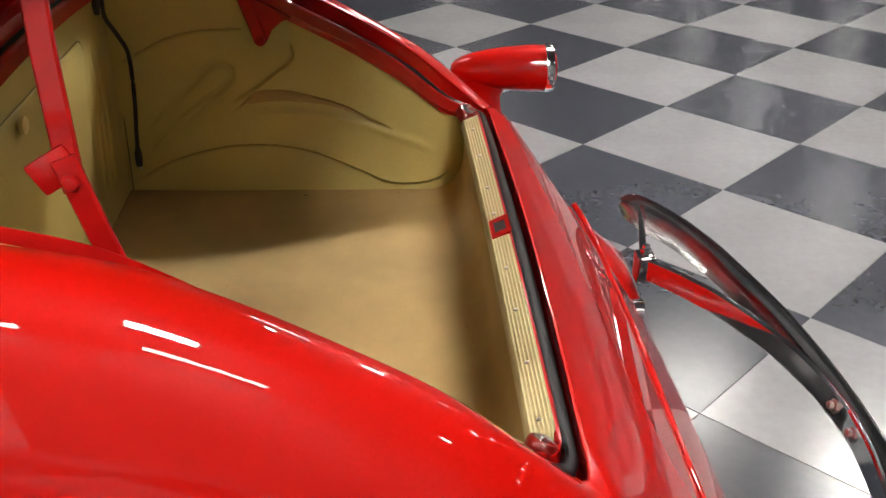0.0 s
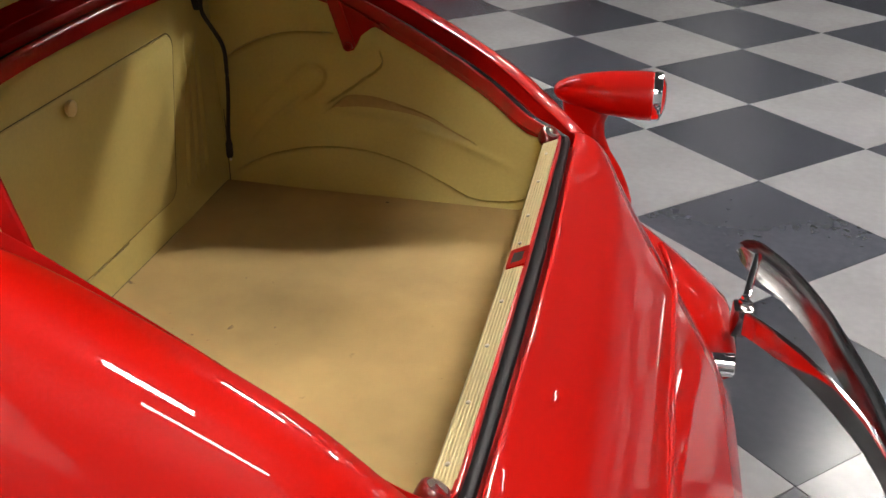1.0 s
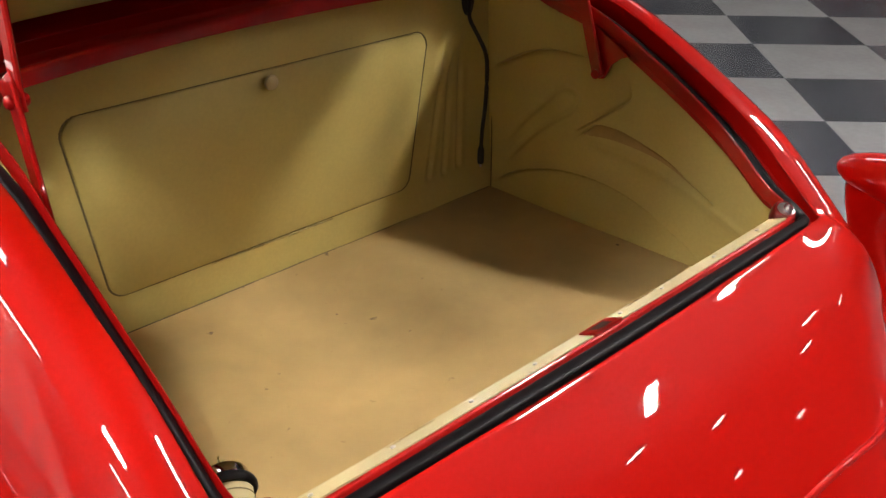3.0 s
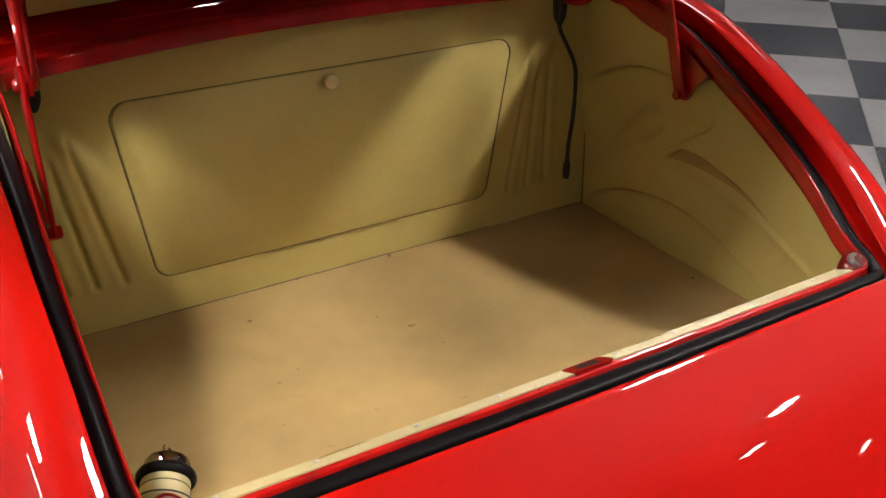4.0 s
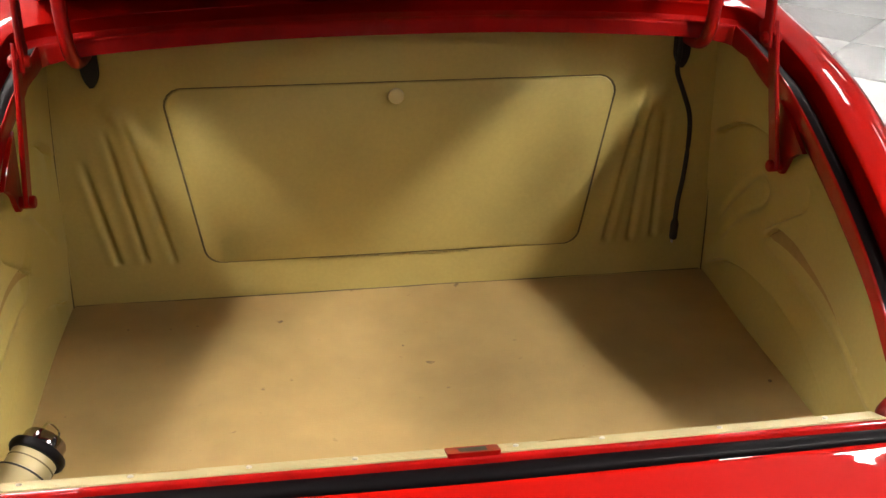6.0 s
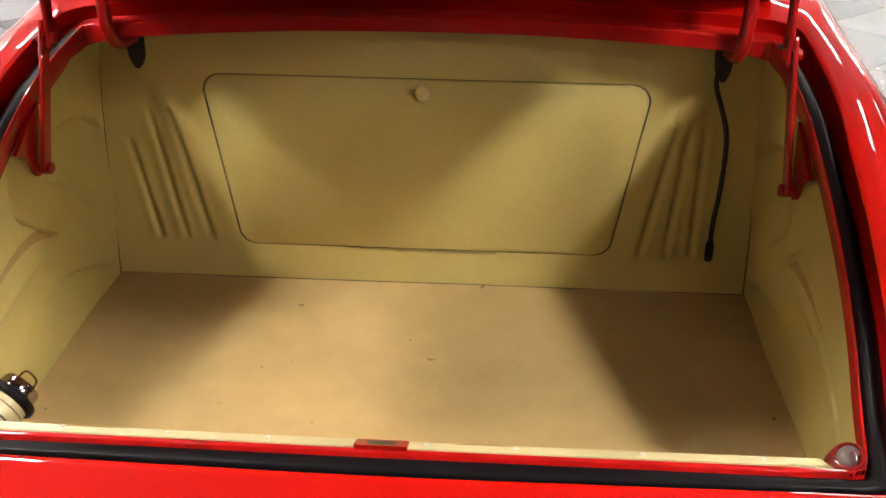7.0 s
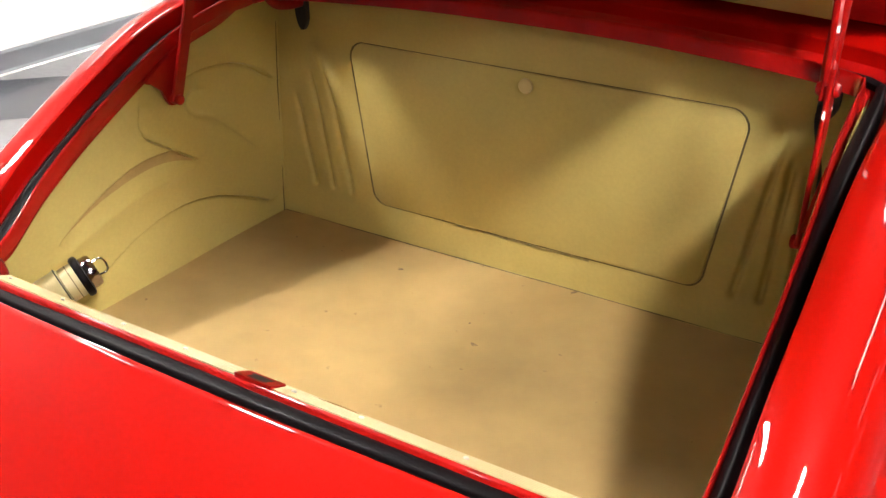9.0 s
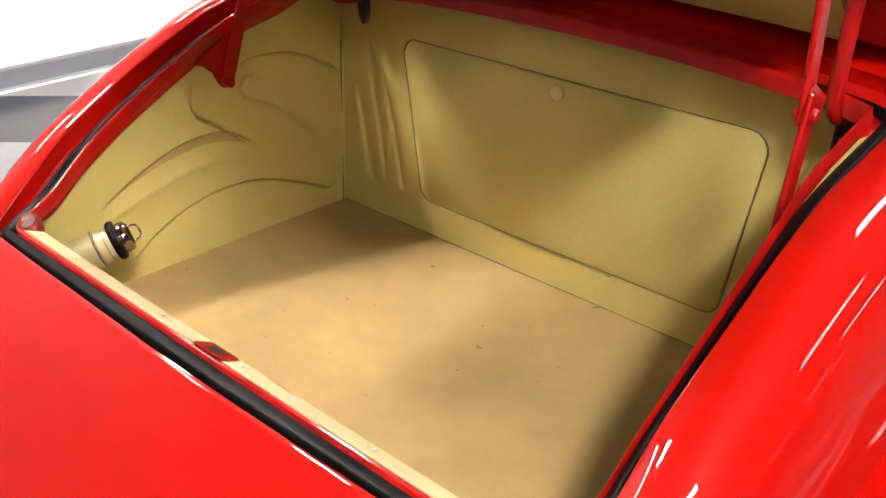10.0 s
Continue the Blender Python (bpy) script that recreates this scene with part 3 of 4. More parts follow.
part("floor_seam", tube([(x, 0.0108 + 0.0008 * noise.noise(Vector((x * 5, 0, 3))), FLOOR_Z + 0.0008 + 0.001 * noise.noise(Vector((x * 8, 1, 0)))) for x in np.linspace(-0.562, 0.562, 60)], 0.0010, 6), SEAM, car, "dark gap between carpet and bulkhead")

# black plates for the shaded holes where lid hinges and a cable vanish
for sg in (1, -1):
    bm = bmesh.new()
    pts = spline([(-0.013, 1.045), (-0.014, 1.01), (-0.011, 0.985), (0.0, 0.968), (0.011, 0.985), (0.0125, 1.01), (0.012, 1.045)], 24)
    front = [bm.verts.new((sg * 0.478 + x, 0.0035, z)) for x, z in pts]
    back = [bm.verts.new((sg * 0.478 + x * 1.15, 0.016, z)) for x, z in pts]
    bm.faces.new(front)
    for k in range(len(front) - 1):
        bm.faces.new((front[k], front[k + 1], back[k + 1], back[k]))
    part("hinge_grommet", bm, HOLE, car, "black rubber grommet where the hinge enters the panel")

cable = part("cable", tube(spline([(0.468, -0.002, 1.04), (0.468, -0.006, 1.0), (0.467, -0.008, 0.968), (0.477, -0.022, 0.935), (0.487, -0.036, 0.898), (0.490, -0.038, 0.85), (0.489, -0.037, 0.79),
                                   (0.486, -0.034, 0.74), (0.4865, -0.032, 0.70)], 40), 0.0042, 8), HOLE, car, "loose black cable hanging down the bulkhead")
part("connector", tube([(0.4865, -0.032, 0.705), (0.4865, -0.032, 0.695), (0.4865, -0.032, 0.672), (0.4865, -0.032, 0.666)], [0.0045, 0.0072, 0.0072, 0.006], 10), HOLE, cable, "black plug at the cable's end")
part("pin", tube([(0.484, -0.034, 0.668), (0.484, -0.035, 0.660)], 0.0022, 6), STEEL, cable, "bare metal pin")

# ribbed sill plate with screws and striker
sill_prof = [(-0.6735, 0.738), (-0.6735, 0.752), (-0.6745, 0.7555)]
for k in range(6):
    y0, z0 = -0.6765 - k * 0.0046, 0.7580 + k * 0.0020
    sill_prof += [(y0, z0 + 0.0012), (y0 - 0.0014, z0 + 0.0016), (y0 - 0.0020, z0 + 0.0012), (y0 - 0.0038, z0 + 0.0019)]
sill_prof += [(-0.7035, 0.7705), (-0.7045, 0.766)]
flat_prof = [(y, z if k < 3 else 0.7588 + (-0.6765 - y) * 0.41) for k, (y, z) in enumerate(sill_prof)]
sill = part("sill_plate", rows_mesh([[Vector((x, y + 0.004 * (x / 0.5) ** 2, z - max(0, abs(x) - 0.495) * 0.5)) for y, z in (sill_prof if abs(x) < 0.5 else flat_prof)] for x in np.linspace(-0.512, 0.512, 60)]), SILL, car, "cream ribbed metal sill plate")
for k, x in enumerate((-0.475, -0.36, -0.235, -0.12, 0.06, 0.16, 0.30, 0.43)):
    part("screw", lathe([(0.0032, -0.001), (0.0031, 0.0008), (0.0020, 0.0014), (0, 0.0015)], along((x, -0.688 + 0.004 * (x / 0.5) ** 2, 0.7648), (0, 0.4, 1)), 12), STEEL, sill, "small steel screw")
bm = bmesh.new()
striker = rounded([(-0.030, 0.018), (0.030, 0.018), (0.030, -0.018), (-0.030, -0.018)], 0.004, 4)
hole_r = rounded([(-0.016, 0.008), (0.016, 0.008), (0.016, -0.010), (-0.016, -0.010)], 0.003, 4)
rings = []
for pts, z in ((striker, 0.766), (striker, 0.7725), (hole_r, 0.7725), (hole_r, 0.756)):
    rings.append([bm.verts.new((0.010 + p.x, -0.692 + p.y * 0.8, z - 0.0045 - p.y * 0.40)) for p in pts])
for a, b in zip(rings, rings[1:]):
    for k in range(len(a)):
        bm.faces.new((a[k], a[(k + 1) % len(a)], b[(k + 1) % len(a)], b[k]))
part("striker_plate", bm, RED_IN, car, "red painted latch striker plate with a square hole", smooth=False)
# black plate over the sill, standing for the shade inside the hole
part("striker_well", box(0.036, 0.019, 0.002, (0, 0, 0), m=pose(0.010, -0.6925, 0.7668, -24, 0, 0)), HOLE, car, "dark well under the striker", smooth=False)

# corner lamps beside the sill: a drop-shaped base with a flat clear lens
for sg in (1, -1):
    ml = along((sg * 0.524, -0.681, 0.7675), (-sg * 0.30, -0.42, 0.86))
    toward = ml.inverted().to_3x3() @ Vector((-sg, 0, 0))
    ua = math.atan2(toward.y, toward.x)
    rows = []
    for rad, h in ((0.0185, -0.014), (0.019, -0.004), (0.0183, 0.003), (0.0160, 0.0062), (0.0132, 0.0066), (0.0120, 0.0045)):
        ring = []
        for a in np.linspace(0, 2 * math.pi, 32, endpoint=False):
            stretch = 1 + (0.40 if h < 0.006 else 0.0) * max(0.0, math.cos(a - ua)) ** 6 * (1.0 if h < 0.002 else 0.5)
            ring.append(ml @ Vector((rad * stretch * math.cos(a), rad * stretch * math.sin(a), h)))
        rows.append(ring)
    foot = part("corner_lamp_base", rows_mesh(rows, False, True), MAROON, car, "dark red drop-shaped lamp base in the corner")
    part("corner_lamp_lens", lathe([(0.0128, 0.0040), (0.0126, 0.0066), (0.0104, 0.0090), (0.006, 0.0104), (0, 0.0109)], ml, 28), CLEAR, foot, "small clear glass lens")
    # unseen bright disc, added because the lens looked dark over the base
    part("reflector", lathe([(0.0122, 0.0038), (0.009, 0.0022), (0.004, 0.0010), (0, 0.0008)], ml, 24), STEEL, foot, "bright lamp reflector")

# fuel filler: stepped cream neck, thick gasket, plated cap with a wire bail
mfill = along((-0.4945, -0.556, 0.700), (0.40, 0.85, 0.33))
neck = part("filler_neck", lathe([(0.031, -0.13), (0.031, -0.036), (0.0325, -0.034), (0.0325, -0.028), (0.0285, -0.026), (0.0285, -0.002), (0.022, 0.0)], mfill), SILL, car, "cream painted fuel filler neck")
part("neck_joint", lathe([(0.0290, -0.0262), (0.0331, -0.0285), (0.0331, -0.0305), (0.0290, -0.0310)], mfill), HOLE, neck, "dark joint round the filler neck")
part("hose_clamp", lathe([(0.0275, -0.0135), (0.0292, -0.013), (0.0292, -0.0118), (0.0275, -0.0113)], mfill), SEAM, neck, "thin scribed ring round the neck")
part("gasket", lathe([(0.020, -0.004), (0.0325, -0.003), (0.0348, 0.000), (0.0350, 0.005), (0.0335, 0.0085), (0.0285, 0.010), (0.020, 0.010)], mfill), RUBBER, neck, "thick black rubber gasket")
part("filler_cap", lathe([(0.020, 0.008), (0.0262, 0.0090), (0.0270, 0.0110), (0.0268, 0.022), (0.0245, 0.0262), (0.0205, 0.0275), (0.019, 0.0250), (0, 0.0245)], mfill), SMOKED, neck, "polished metal filler cap")
bail = [mfill @ Vector((x * 0.35, x, z)) for x, z in ((-0.0105, 0.024), (-0.0120, 0.034), (-0.0105, 0.041), (-0.005, 0.0440), (0.005, 0.0440), (0.0105, 0.041), (0.0120, 0.034), (0.0105, 0.024))]
part("bail", tube(spline(bail, 24), 0.0017, 8), CHROME, neck, "bent wire handle")

# ---- car: trunk lid, hinges and stays ----
LID_AT, LID_TILT = Vector((0, 0.022, 1.130)), 20.0
lid_m = Matrix.Translation(LID_AT) @ Matrix.Rotation(radians(LID_TILT), 4, "X")


def lid_point(x, s, lift):
    """Across, up along the lid from its hinge edge, and lift out of its inner face (towards the rear)."""
    bow = 0.155 * math.sin(math.pi * min(max(s / 0.83, 0), 1)) * 0.8
    crown = 0.02 * (x / 0.55) ** 2
    return lid_m @ Vector((x, -0.0, 0)) + lid_m.to_3x3() @ Vector((0, -0.0, 0)) + Vector(
        (0, -math.cos(radians(LID_TILT)) * s + math.sin(radians(LID_TILT)) * (bow - crown - lift),
         math.sin(radians(LID_TILT)) * s + math.cos(radians(LID_TILT)) * (bow - crown - lift)))


def lid_width(s):
    return 0.548 + 0.022 * math.sin(math.pi * min(s / 0.83, 1) * 0.8) - 0.02 * max(0, s - 0.75) / 0.08


def lid_sheet(lift0, lift1, margin, s0, s1, nx=40, ns=30):
    top = [[lid_point(x * (lid_width(s) - margin), s, lift1) for x in np.linspace(-1, 1, nx)] for s in np.linspace(s0, s1, ns)]
    bot = [[lid_point(x * (lid_width(s) - margin), s, lift0) for x in np.linspace(-1, 1, nx)] for s in np.linspace(s0, s1, ns)]
    bm = rows_mesh(top)
    b2 = rows_mesh(bot)
    edge_t = [r[0] for r in top] + top[-1][1:] + [r[-1] for r in top[-2::-1]] + top[0][-2:0:-1]
    edge_b = [r[0] for r in bot] + bot[-1][1:] + [r[-1] for r in bot[-2::-1]] + bot[0][-2:0:-1]
    b3 = rows_mesh([edge_t, edge_b], False, True)
    bm = join(bm, b2, b3)
    bmesh.ops.remove_doubles(bm, verts=bm.verts[:], dist=1e-4)
    return bm


lid = part("trunk_lid", lid_sheet(-0.012, 0.004, 0.0, -0.05, 0.80), RED, car, "open red trunk lid")
part("lid_frame", lid_sheet(0.004, 0.012, 0.02, 0.012, 0.785), RED_IN, lid, "red painted inner frame")
part("lid_lining", lid_sheet(0.012, 0.020, 0.085, 0.016, 0.72), CREAM, lid, "cream vinyl lid lining")

for sg in (1, -1):
    # goose-neck hinge arm
    part("lid_hinge", tube(spline([(sg * 0.480, 0.006, 1.022), (sg * 0.481, -0.030, 1.024), (sg * 0.483, -0.060, 1.033), (sg * 0.485, -0.076, 1.055), (sg * 0.487, -0.080, 1.085),
                                   (sg * 0.489, -0.078, 1.14), (sg * 0.489, -0.072, 1.175), (sg * 0.488, -0.064, 1.203)], 30), 0.0105, 12), RED_IN, car, "red painted goose-neck lid hinge")
    stay = part("lid_stay", strap([(sg * 0.524, -0.281, 0.906), (sg * 0.5245, -0.279, 0.914), (sg * 0.5215, -0.240, 1.03), (sg * 0.520, -0.219, 1.098), (sg * 0.520, -0.216, 1.106)], 0.025, 0.007, (0, 1, 0)), RED_IN, car, "red painted folding lid stay")
    part("upper_link", strap([(sg * 0.513, -0.222, 1.070), (sg * 0.513, -0.219, 1.085), (sg * 0.511, -0.212, 1.20), (sg * 0.509, -0.210, 1.285)], 0.024, 0.008, (0, 1, 0)), RED_IN, stay, "red painted upper link of the stay")
    part("rivet", join(*[lathe([(0.0, 0.0), (0.009, 0.0), (0.0088, 0.003), (0.0065, 0.0062), (0, 0.0078)], along((sg * 0.517 + side * 0.0075, -0.222, 1.084), (side, 0, 0)), 18) for side in (1, -1)]), RED_IN, stay, "painted rivet")
    part("stop_tab", box(0.006, 0.046, 0.034, (0, 0, 0), 0.004, pose(sg * 0.5165, -0.206, 1.093, -32, 0, 0)), RED_IN, stay, "bent stop tab")
    # bracket under the rim on which the stay turns
    shape = [(-0.248, 0.998), (-0.300, 0.972), (-0.338, 0.950), (-0.322, 0.944), (-0.302, 0.928), (-0.293, 0.908), (-0.286, 0.898), (-0.277, 0.896), (-0.269, 0.902), (-0.263, 0.925), (-0.256, 0.96)]
    bm = rows_mesh([[Vector((sg * xx, y, z)) for y, z in shape] for xx in (0.541, 0.534)], False, True)
    bm.verts.ensure_lookup_table()
    bm.faces.new(bm.verts[:len(shape)])
    bm.faces.new(bm.verts[len(shape):2 * len(shape)])
    bracket = part("stay_bracket", bm, RED_IN, car, "red painted stay bracket under the rim")
    part("bracket_bolt", lathe([(0.009, -0.012), (0.009, 0.012), (0.007, 0.014), (0, 0.0145)], along((sg * 0.528, -0.280, 0.909), (-sg, 0, 0)), 14), RED_IN, bracket, "painted pivot bolt")

# ---- car: fenders, tail lamps, bumper ----
FEND = [(0.95, 0.30, 0.16), (0.80, 0.62, 0.165), (0.55, 0.80, 0.17), (0.25, 0.86, 0.175), (-0.05, 0.85, 0.17), (-0.35, 0.78, 0.162), (-0.60, 0.660, 0.158), (-0.80, 0.540, 0.154), (-0.95, 0.438, 0.152), (-1.05, 0.360, 0.142), (-1.10, 0.31, 0.125), (-1.112, 0.26, 0.09)]


def fender(sg):
    ctr = spline([(y, z, w) for y, z, w in FEND], 60)
    rows = []
    for y, z, w in ctr:
        cx = 0.745 - 0.055 * max(0, (-y - 0.6)) / 0.45
        base = 0.24
        row = []
        for a in np.linspace(0, math.pi, 27):
            c, s = math.cos(a), math.sin(a)
            row.append(Vector((sg * (cx - w * math.copysign(abs(c) ** 0.8, c)), y, base + (z - base) * abs(s) ** 0.62)))
        rows.append(row)
    return rows_mesh(rows)


for sg in (1, -1):
    part("rear_fender", fender(sg), RED, car, "glossy red rounded rear fender")
    # wheel under the fender
    wheel = part("wheel", lathe([(0.12, -0.06), (0.2, -0.07), (0.21, -0.03), (0.21, 0.05), (0.19, 0.06), (0.06, 0.05), (0, 0.05)], along((sg * 0.72, 0.12, 0.345), (sg, 0, 0)), 40), STEEL, car, "painted steel wheel")
    part("tyre", lathe([(0.205, -0.085), (0.26, -0.1), (0.32, -0.095), (0.343, -0.07), (0.345, 0), (0.343, 0.07), (0.32, 0.095), (0.26, 0.1), (0.205, 0.085), (0.205, -0.085)], along((sg * 0.72, 0.12, 0.345), (sg, 0, 0)), 48), TYRE, wheel, "black rubber tyre")
    # tail lamp
    ml = along((sg * 0.752, -0.670, 0.782), (0, -1, 0.01))
    pod = part("tail_lamp", lathe([(0.0, -0.008), (0.009, -0.006), (0.018, 0.002), (0.027, 0.018), (0.035, 0.042), (0.042, 0.075), (0.047, 0.112), (0.0505, 0.155), (0.0515, 0.18), (0.0505, 0.200)], ml, 36), RED, car, "red bullet-shaped tail lamp pod on a stem")
    part("bezel", lathe([(0.050, 0.198), (0.0525, 0.200), (0.0525, 0.212), (0.050, 0.217), (0.045, 0.218), (0.043, 0.214)], ml, 36), CHROME, pod, "bright chrome lamp bezel")
    part("lens", lathe([(0.045, 0.213), (0.040, 0.220), (0.025, 0.226), (0, 0.228)], ml, 30), LENS_RED, pod, "red glass lens")
    rows = []
    for y, z, ry, rx in ((-0.742, 0.778, 0.062, 0.034), (-0.736, 0.748, 0.053, 0.030), (-0.732, 0.718, 0.044, 0.026), (-0.738, 0.688, 0.040, 0.025), (-0.752, 0.652, 0.042, 0.026), (-0.772, 0.615, 0.048, 0.029), (-0.792, 0.578, 0.046, 0.032), (-0.806, 0.545, 0.044, 0.036), (-0.815, 0.495, 0.042, 0.040)):
        rows.append([Vector((sg * (0.755 + rx * math.cos(a)), y + ry * math.sin(a), z)) for a in np.linspace(0, 2 * math.pi, 20, endpoint=False)])
    part("stem", rows_mesh(rows, False, True), RED, pod, "red stem flowing into the fender")

# cabin and hood ahead of the luggage space
rows = []
for y, w, top, low_z in spline([(0.80, 0.66, 1.27, 0.50), (1.05, 0.69, 1.37, 0.40), (1.4, 0.71, 1.45, 0.34), (1.75, 0.70, 1.47, 0.32), (2.1, 0.68, 1.43, 0.31), (2.38, 0.65, 1.30, 0.31), (2.62, 0.60, 1.07, 0.31), (2.95, 0.52, 1.02, 0.31),
                                (3.35, 0.42, 0.97, 0.33), (3.62, 0.32, 0.88, 0.37), (3.74, 0.16, 0.70, 0.45), (3.755, 0.03, 0.60, 0.55)], 60):
    mid_z = (top + low_z) / 2
    rows.append([Vector((w * math.copysign(abs(math.cos(a)) ** 0.6, math.cos(a)), y, mid_z + (top - low_z) / 2 * math.copysign(abs(math.sin(a)) ** 0.75, math.sin(a)))) for a in np.linspace(0, 2 * math.pi, 40, endpoint=False)])
bm = rows_mesh(rows, False, True)
bm.verts.ensure_lookup_table()
cap_rows(bm, bm.verts[59 * 40:60 * 40])
part("front_body", bm, RED, car, "glossy red cabin and hood")
for sg in (1, -1):
    rows = []
    for a in np.linspace(-12, 192, 30):
        c, s_ = math.cos(radians(a)), math.sin(radians(a))
        rows.append([Vector((sg * x, 2.95 + 0.48 * c * f, 0.36 + 0.46 * s_ * f)) for f, x in ((0.86, 0.86), (0.95, 0.865), (1.0, 0.83), (1.02, 0.72), (1.0, 0.55), (0.97, 0.40))])
    part("front_fender", rows_mesh(rows), RED, car, "glossy red rounded front fender")
    m = along((sg * 0.72, 2.95, 0.345 - 0.062), (sg, 0, 0))
    wheel = part("wheel", lathe([(0.12, -0.06), (0.2, -0.07), (0.21, -0.03), (0.21, 0.05), (0.19, 0.06), (0.06, 0.05), (0, 0.05)], m, 40), STEEL, car, "painted steel wheel")
    part("tyre", lathe([(0.205, -0.085), (0.26, -0.1), (0.32, -0.095), (0.343, -0.07), (0.345, 0), (0.343, 0.07), (0.32, 0.095), (0.26, 0.1), (0.205, 0.085), (0.205, -0.085)], m, 48), TYRE, wheel, "black rubber tyre")

# bumper: a curved chrome blade with an inner bar
BUMP = [(0.912, -1.112), (0.866, -1.148), (0.752, -1.213), (0.618, -1.260), (0.495, -1.288), (0.278, -1.326), (0.0, -1.343)]
bpath = BUMP + [(-x, y) for x, y in BUMP[-2::-1]]
bpath = spline(bpath, 90)
rows = []
L = len(bpath)
for i, (x, y) in enumerate(bpath):
    t = bpath[min(i + 1, L - 1)] - bpath[max(i - 1, 0)]
    n = np.array((-t[1], t[0])) / np.linalg.norm(t)
    n = n if n[1] < 0 or abs(x) > 0.84 and n[0] * x > 0 else -n
    e = min(i, L - 1 - i) / 4
    hgt = 0.046 * min(1.0, math.sqrt(max(e, 0.02) * (2 - min(e, 1)) if e < 1 else 1))
    sect = []
    for a in np.linspace(-1, 1, 11):
        sect.append((0.016 * (1 - a * a), a * hgt))
    for a in np.linspace(1, -1, 11):
        sect.append((0.016 * (1 - a * a) - 0.003, a * hgt * 0.985))
    rows.append([Vector((x + n[0] * o, y + n[1] * o, 0.379 + h)) for o, h in sect])
bm = rows_mesh(rows, False, True)
bumper = part("bumper", bm, CHROME, car, "chromed rear bumper blade")
inner = rows_mesh([[r[k] + Vector((0, 0.0012, 0)) if abs(r[k].x) < 0.8 else r[k] - Vector((math.copysign(0.0008, r[k].x), -0.0012, 0)) for k in range(11, 22)] for r in rows])
part("blade_back", inner, DULL, bumper, "dull unpolished inner face of the blade")
for sg in (1, -1):
    bar = spline([(0.592, -1.098, 0.366), (0.583, -1.110, 0.366), (0.562, -1.128, 0.367), (0.505, -1.170, 0.369), (0.40, -1.228, 0.375), (0.25, -1.288, 0.378), (0.12, -1.318, 0.38), (-0.02, -1.330, 0.381)], 40)
    part("bumper_bar", strap([(sg * x, y, z) for x, y, z in bar], 0.056, 0.013, (0, 0, 1)), CHROME, bumper, "chromed spring bar behind the blade")
    part("end_link", tube([(sg * 0.840, -1.150, 0.400), (sg * 0.74, -1.130, 0.391), (sg * 0.618, -1.108, 0.372)], 0.0085, 10, 0.6), CHROME, bumper, "bright steel link rod")
    part("clamp", box(0.05, 0.042, 0.066, (sg * 0.601, -1.106, 0.365), 0.006), SMOKED, bumper, "dark steel clamp")
    part("clamp_bolt", lathe([(0.013, 0), (0.013, 0.012), (0.009, 0.014), (0.009, 0.022), (0, 0.023)], along((sg * 0.607, -1.108, 0.395), (0.1 * sg, 0, 1)), 6), CHROME, bumper, "steel bolt and nut", smooth=False)
    part("blade_bolt", lathe([(0.014, 0), (0.014, 0.010), (0.008, 0.012), (0.008, 0.02), (0, 0.021)], along((sg * 0.04, -1.326, 0.385), (0, 1, 0.2)), 6), STEEL, bumper, "steel bolt and nut", smooth=False)
part("tailpipe", join(lathe([(0.026, 0), (0.026, 0.11), (0.024, 0.112), (0.022, 0.11), (0.022, 0)], along((0.552, -0.99, 0.278), (0, -1, 0)), 24)), CHROME, car, "polished exhaust tip")

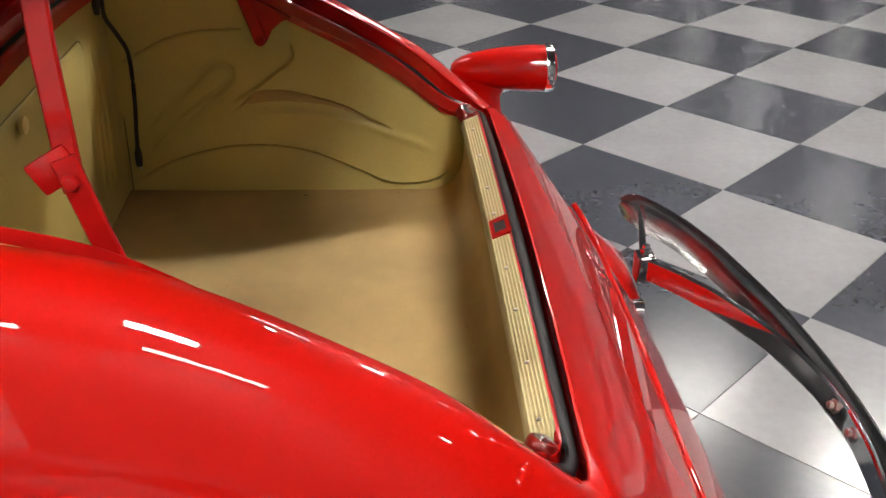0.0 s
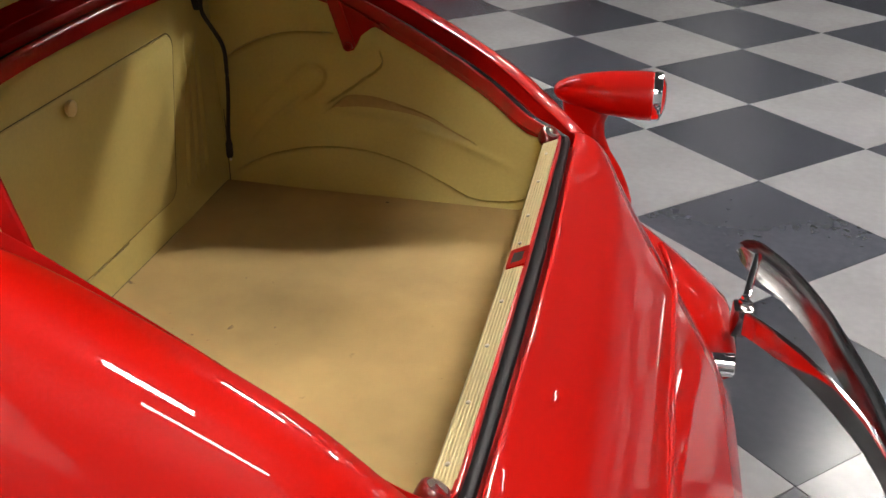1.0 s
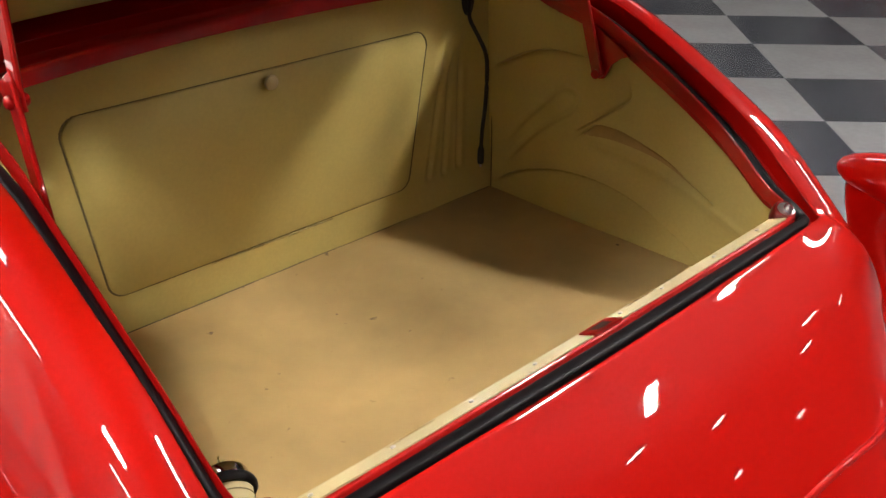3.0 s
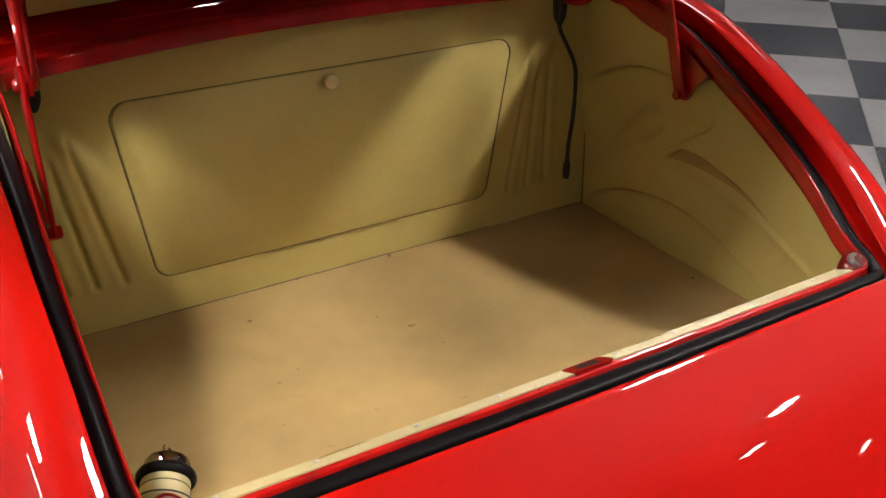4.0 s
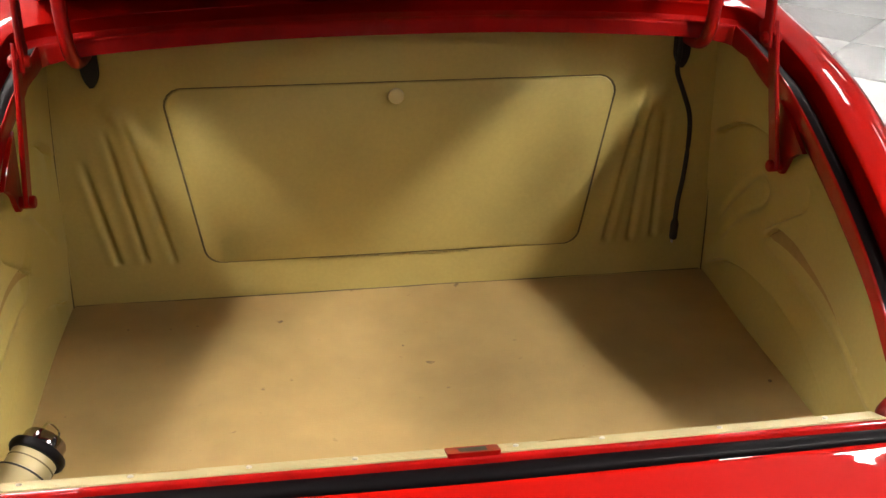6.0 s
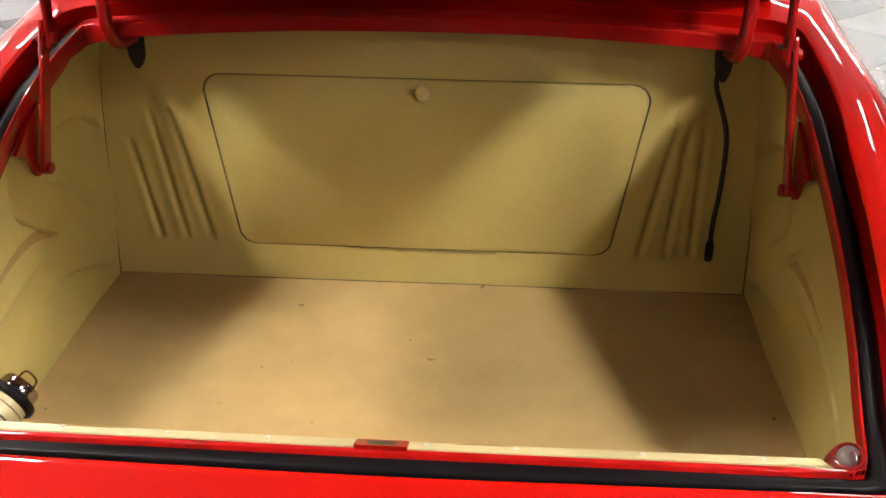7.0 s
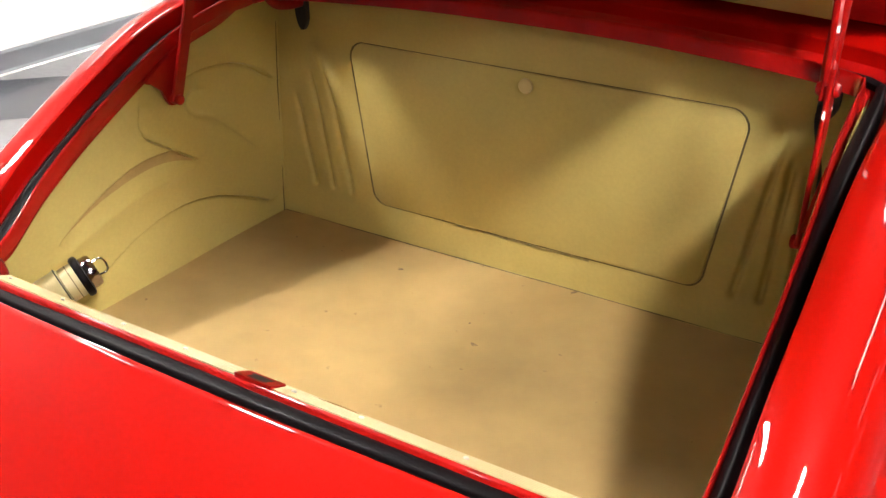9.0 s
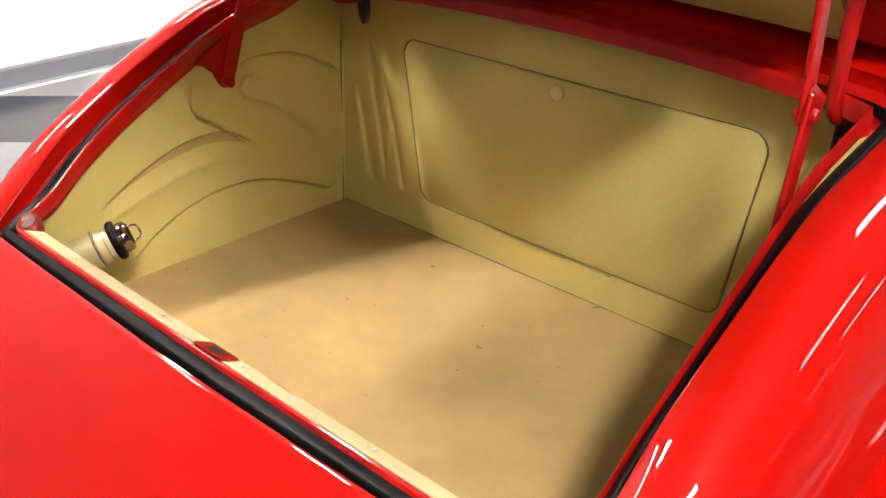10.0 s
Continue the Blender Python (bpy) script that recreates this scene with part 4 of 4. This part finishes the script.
# ---- parked car and loose cable on the showroom floor ----
def parked_car(at, turn_deg):
    root = tagged(new("parked_car"), "red vintage car parked on the checkered floor", "car")
    root.matrix_world = pose(*at, 0, 0, turn_deg)
    # stations along the length: x, half width, sill height, belt height
    stations = spline([(0.0, 0.30, 0.42, 0.74), (0.10, 0.52, 0.34, 0.84), (0.5, 0.66, 0.28, 0.93), (1.2, 0.74, 0.26, 0.98), (2.2, 0.80, 0.25, 1.0), (3.1, 0.78, 0.27, 0.96), (3.8, 0.66, 0.31, 0.84), (4.15, 0.40, 0.40, 0.62)], 50)
    rows = []
    for x, w, lo, hi in stations:
        rows.append([Vector((x, w * math.copysign(abs(math.cos(a)) ** 0.55, math.cos(a)), (lo + hi) / 2 + (hi - lo) / 2 * math.copysign(abs(math.sin(a)) ** 0.7, math.sin(a)))) for a in np.linspace(0, 2 * math.pi, 32, endpoint=False)])
    bm = rows_mesh(rows, False, True)
    bm.verts.ensure_lookup_table()
    cap_rows(bm, bm.verts[:32], bm.verts[49 * 32:50 * 32])
    hull = part("body", bm, RED, root, "glossy red painted body")
    rows = []
    for x, w, z in spline([(1.35, 0.62, 1.0), (1.62, 0.60, 1.28), (1.95, 0.56, 1.42), (2.5, 0.55, 1.44), (2.95, 0.53, 1.32), (3.35, 0.48, 1.0)], 30):
        rows.append([Vector((x, w * math.copysign(abs(math.cos(a)) ** 0.5, math.cos(a)), 0.94 + (z - 0.94) * math.sin(a) ** 0.5)) for a in np.linspace(0, math.pi, 20)])
    part("roof", rows_mesh(rows), RED, hull, "rounded red roof")
    for sg in (1, -1):
        for x in (0.75, 3.25):
            m = along((x, sg * 0.70, 0.33), (0, sg, 0))
            w = part("wheel", lathe([(0.10, -0.05), (0.2, -0.06), (0.21, 0.05), (0.18, 0.06), (0.05, 0.07), (0, 0.07)], m, 32), CHROME, root, "chromed wheel")
            part("tyre", lathe([(0.205, -0.08), (0.27, -0.09), (0.325, -0.06), (0.33, 0), (0.325, 0.06), (0.27, 0.09), (0.205, 0.08), (0.205, -0.08)], m, 40), TYRE, w, "black rubber tyre")
            rows = []
            for a in np.linspace(-10, 190, 24):
                c, s_ = math.cos(radians(a)), math.sin(radians(a))
                rows.append([Vector((x + 0.46 * c * f, sg * (0.58 + o), 0.36 + 0.42 * s_ * f)) for f, o in ((0.88, 0.26), (0.96, 0.26), (1.0, 0.20), (1.02, 0.08), (1.0, -0.06))])
            part("fender", rows_mesh(rows), RED, hull, "rounded red fender")
        part("headlight", lathe([(0, -0.16), (0.05, -0.14), (0.085, -0.06), (0.095, 0), (0.09, 0.012), (0.05, 0.03), (0, 0.034)], along((0.22, sg * 0.56, 0.80), (-1, 0, 0)), 28), CHROME, root, "round chromed headlight")
    blade = spline([(0.16, -0.80), (0.02, -0.74), (-0.10, -0.52), (-0.15, 0), (-0.10, 0.52), (0.02, 0.74), (0.16, 0.80)], 60)
    part("front_bumper", tube([(x, y, 0.27) for x, y in blade], [0.018] * 60, 16, 2.6), CHROME, root, "chromed front bumper blade")
    return root


parked_car((10.4, -0.4, 0.0), 90)

loose = tube(spline([(6.3, 1.35, 0.006), (5.85, 0.98, 0.006), (5.5, 0.73, 0.006), (5.46, 0.52, 0.006), (5.53, 0.36, 0.006), (5.47, 0.22, 0.006), (5.30, 0.05, 0.006), (5.33, -0.10, 0.006), (5.50, -0.06, 0.006), (5.62, 0.12, 0.006),
                     (5.75, 0.05, 0.006), (5.70, -0.18, 0.006), (5.9, -0.35, 0.006), (6.6, -0.5, 0.006)], 110), 0.006, 8)
tagged(link_bm("floor_cable", loose, HOLE), "thin black cable lying in loops on the floor", "cable")

# ---- floor of the showroom ----
TILE, ANG, GX, GY = 0.6163, radians(-45.89), 2.317, -1.310
ca, sa = math.cos(ANG), math.sin(ANG)
floor = tagged(link_bm("floor", box(X1 - X0, Y1 - Y0, 0.05, ((X0 + X1) / 2, (Y0 + Y1) / 2, -0.0295)), GROUT, smooth=False), "polished grey and black checkered tile floor", "floor", kind="structure")
tile_me = []
for mat in (TILE_DARK, TILE_LIGHT):
    bm = box(TILE - 0.003, TILE - 0.003, 0.004, (0, 0, -0.002))
    me = bpy.data.meshes.new("tile")
    bm.to_mesh(me)
    bm.free()
    me.materials.append(mat)
    tile_me.append(me)
rest = {0: bmesh.new(), 1: bmesh.new()}
spots = []
for i in range(-60, 61):
    for j in range(-60, 61):
        u, v = (i + 0.5) * TILE, (j + 0.5) * TILE
        x, y = GX + ca * u - sa * v, GY + sa * u + ca * v
        if X0 + 0.45 < x < X1 - 0.45 and Y0 + 0.45 < y < Y1 - 0.45:
            spots.append((math.hypot(x - 1.8, (y - 0.8) * 0.9), i, j, x, y))
        elif X0 - 0.43 < x < X1 + 0.43 and Y0 - 0.43 < y < Y1 + 0.43:
            spots.append((99.0, i, j, x, y))
spots.sort()
for k, (d, i, j, x, y) in enumerate(spots):
    tone = (i + j) % 2
    m = Matrix.Translation((x, y, 0)) @ Matrix.Rotation(ANG, 4, "Z")
    if k < 300 and d < 99:
        ob = new("tile", tile_me[tone])
        ob.parent = floor
        ob.matrix_local = m
    else:
        bmesh.ops.create_cube(rest[tone], size=1, matrix=m @ Matrix.Translation((0, 0, -0.002)) @ Matrix.Diagonal((TILE - 0.003, TILE - 0.003, 0.004, 1)))
for bm in rest.values():
    for co, no in (((X0 - 0.1, 0, 0), (-1, 0, 0)), ((X1 + 0.1, 0, 0), (1, 0, 0)), ((0, Y0 - 0.1, 0), (0, -1, 0)), ((0, Y1 + 0.1, 0), (0, 1, 0))):
        bmesh.ops.bisect_plane(bm, geom=bm.verts[:] + bm.edges[:] + bm.faces[:], plane_co=co, plane_no=no, clear_outer=True)
for tone, name in ((0, "dark_tiles"), (1, "grey_tiles")):
    tagged(link_bm(name, rest[tone], (TILE_DARK, TILE_LIGHT)[tone], floor, smooth=False), kind="stuff")
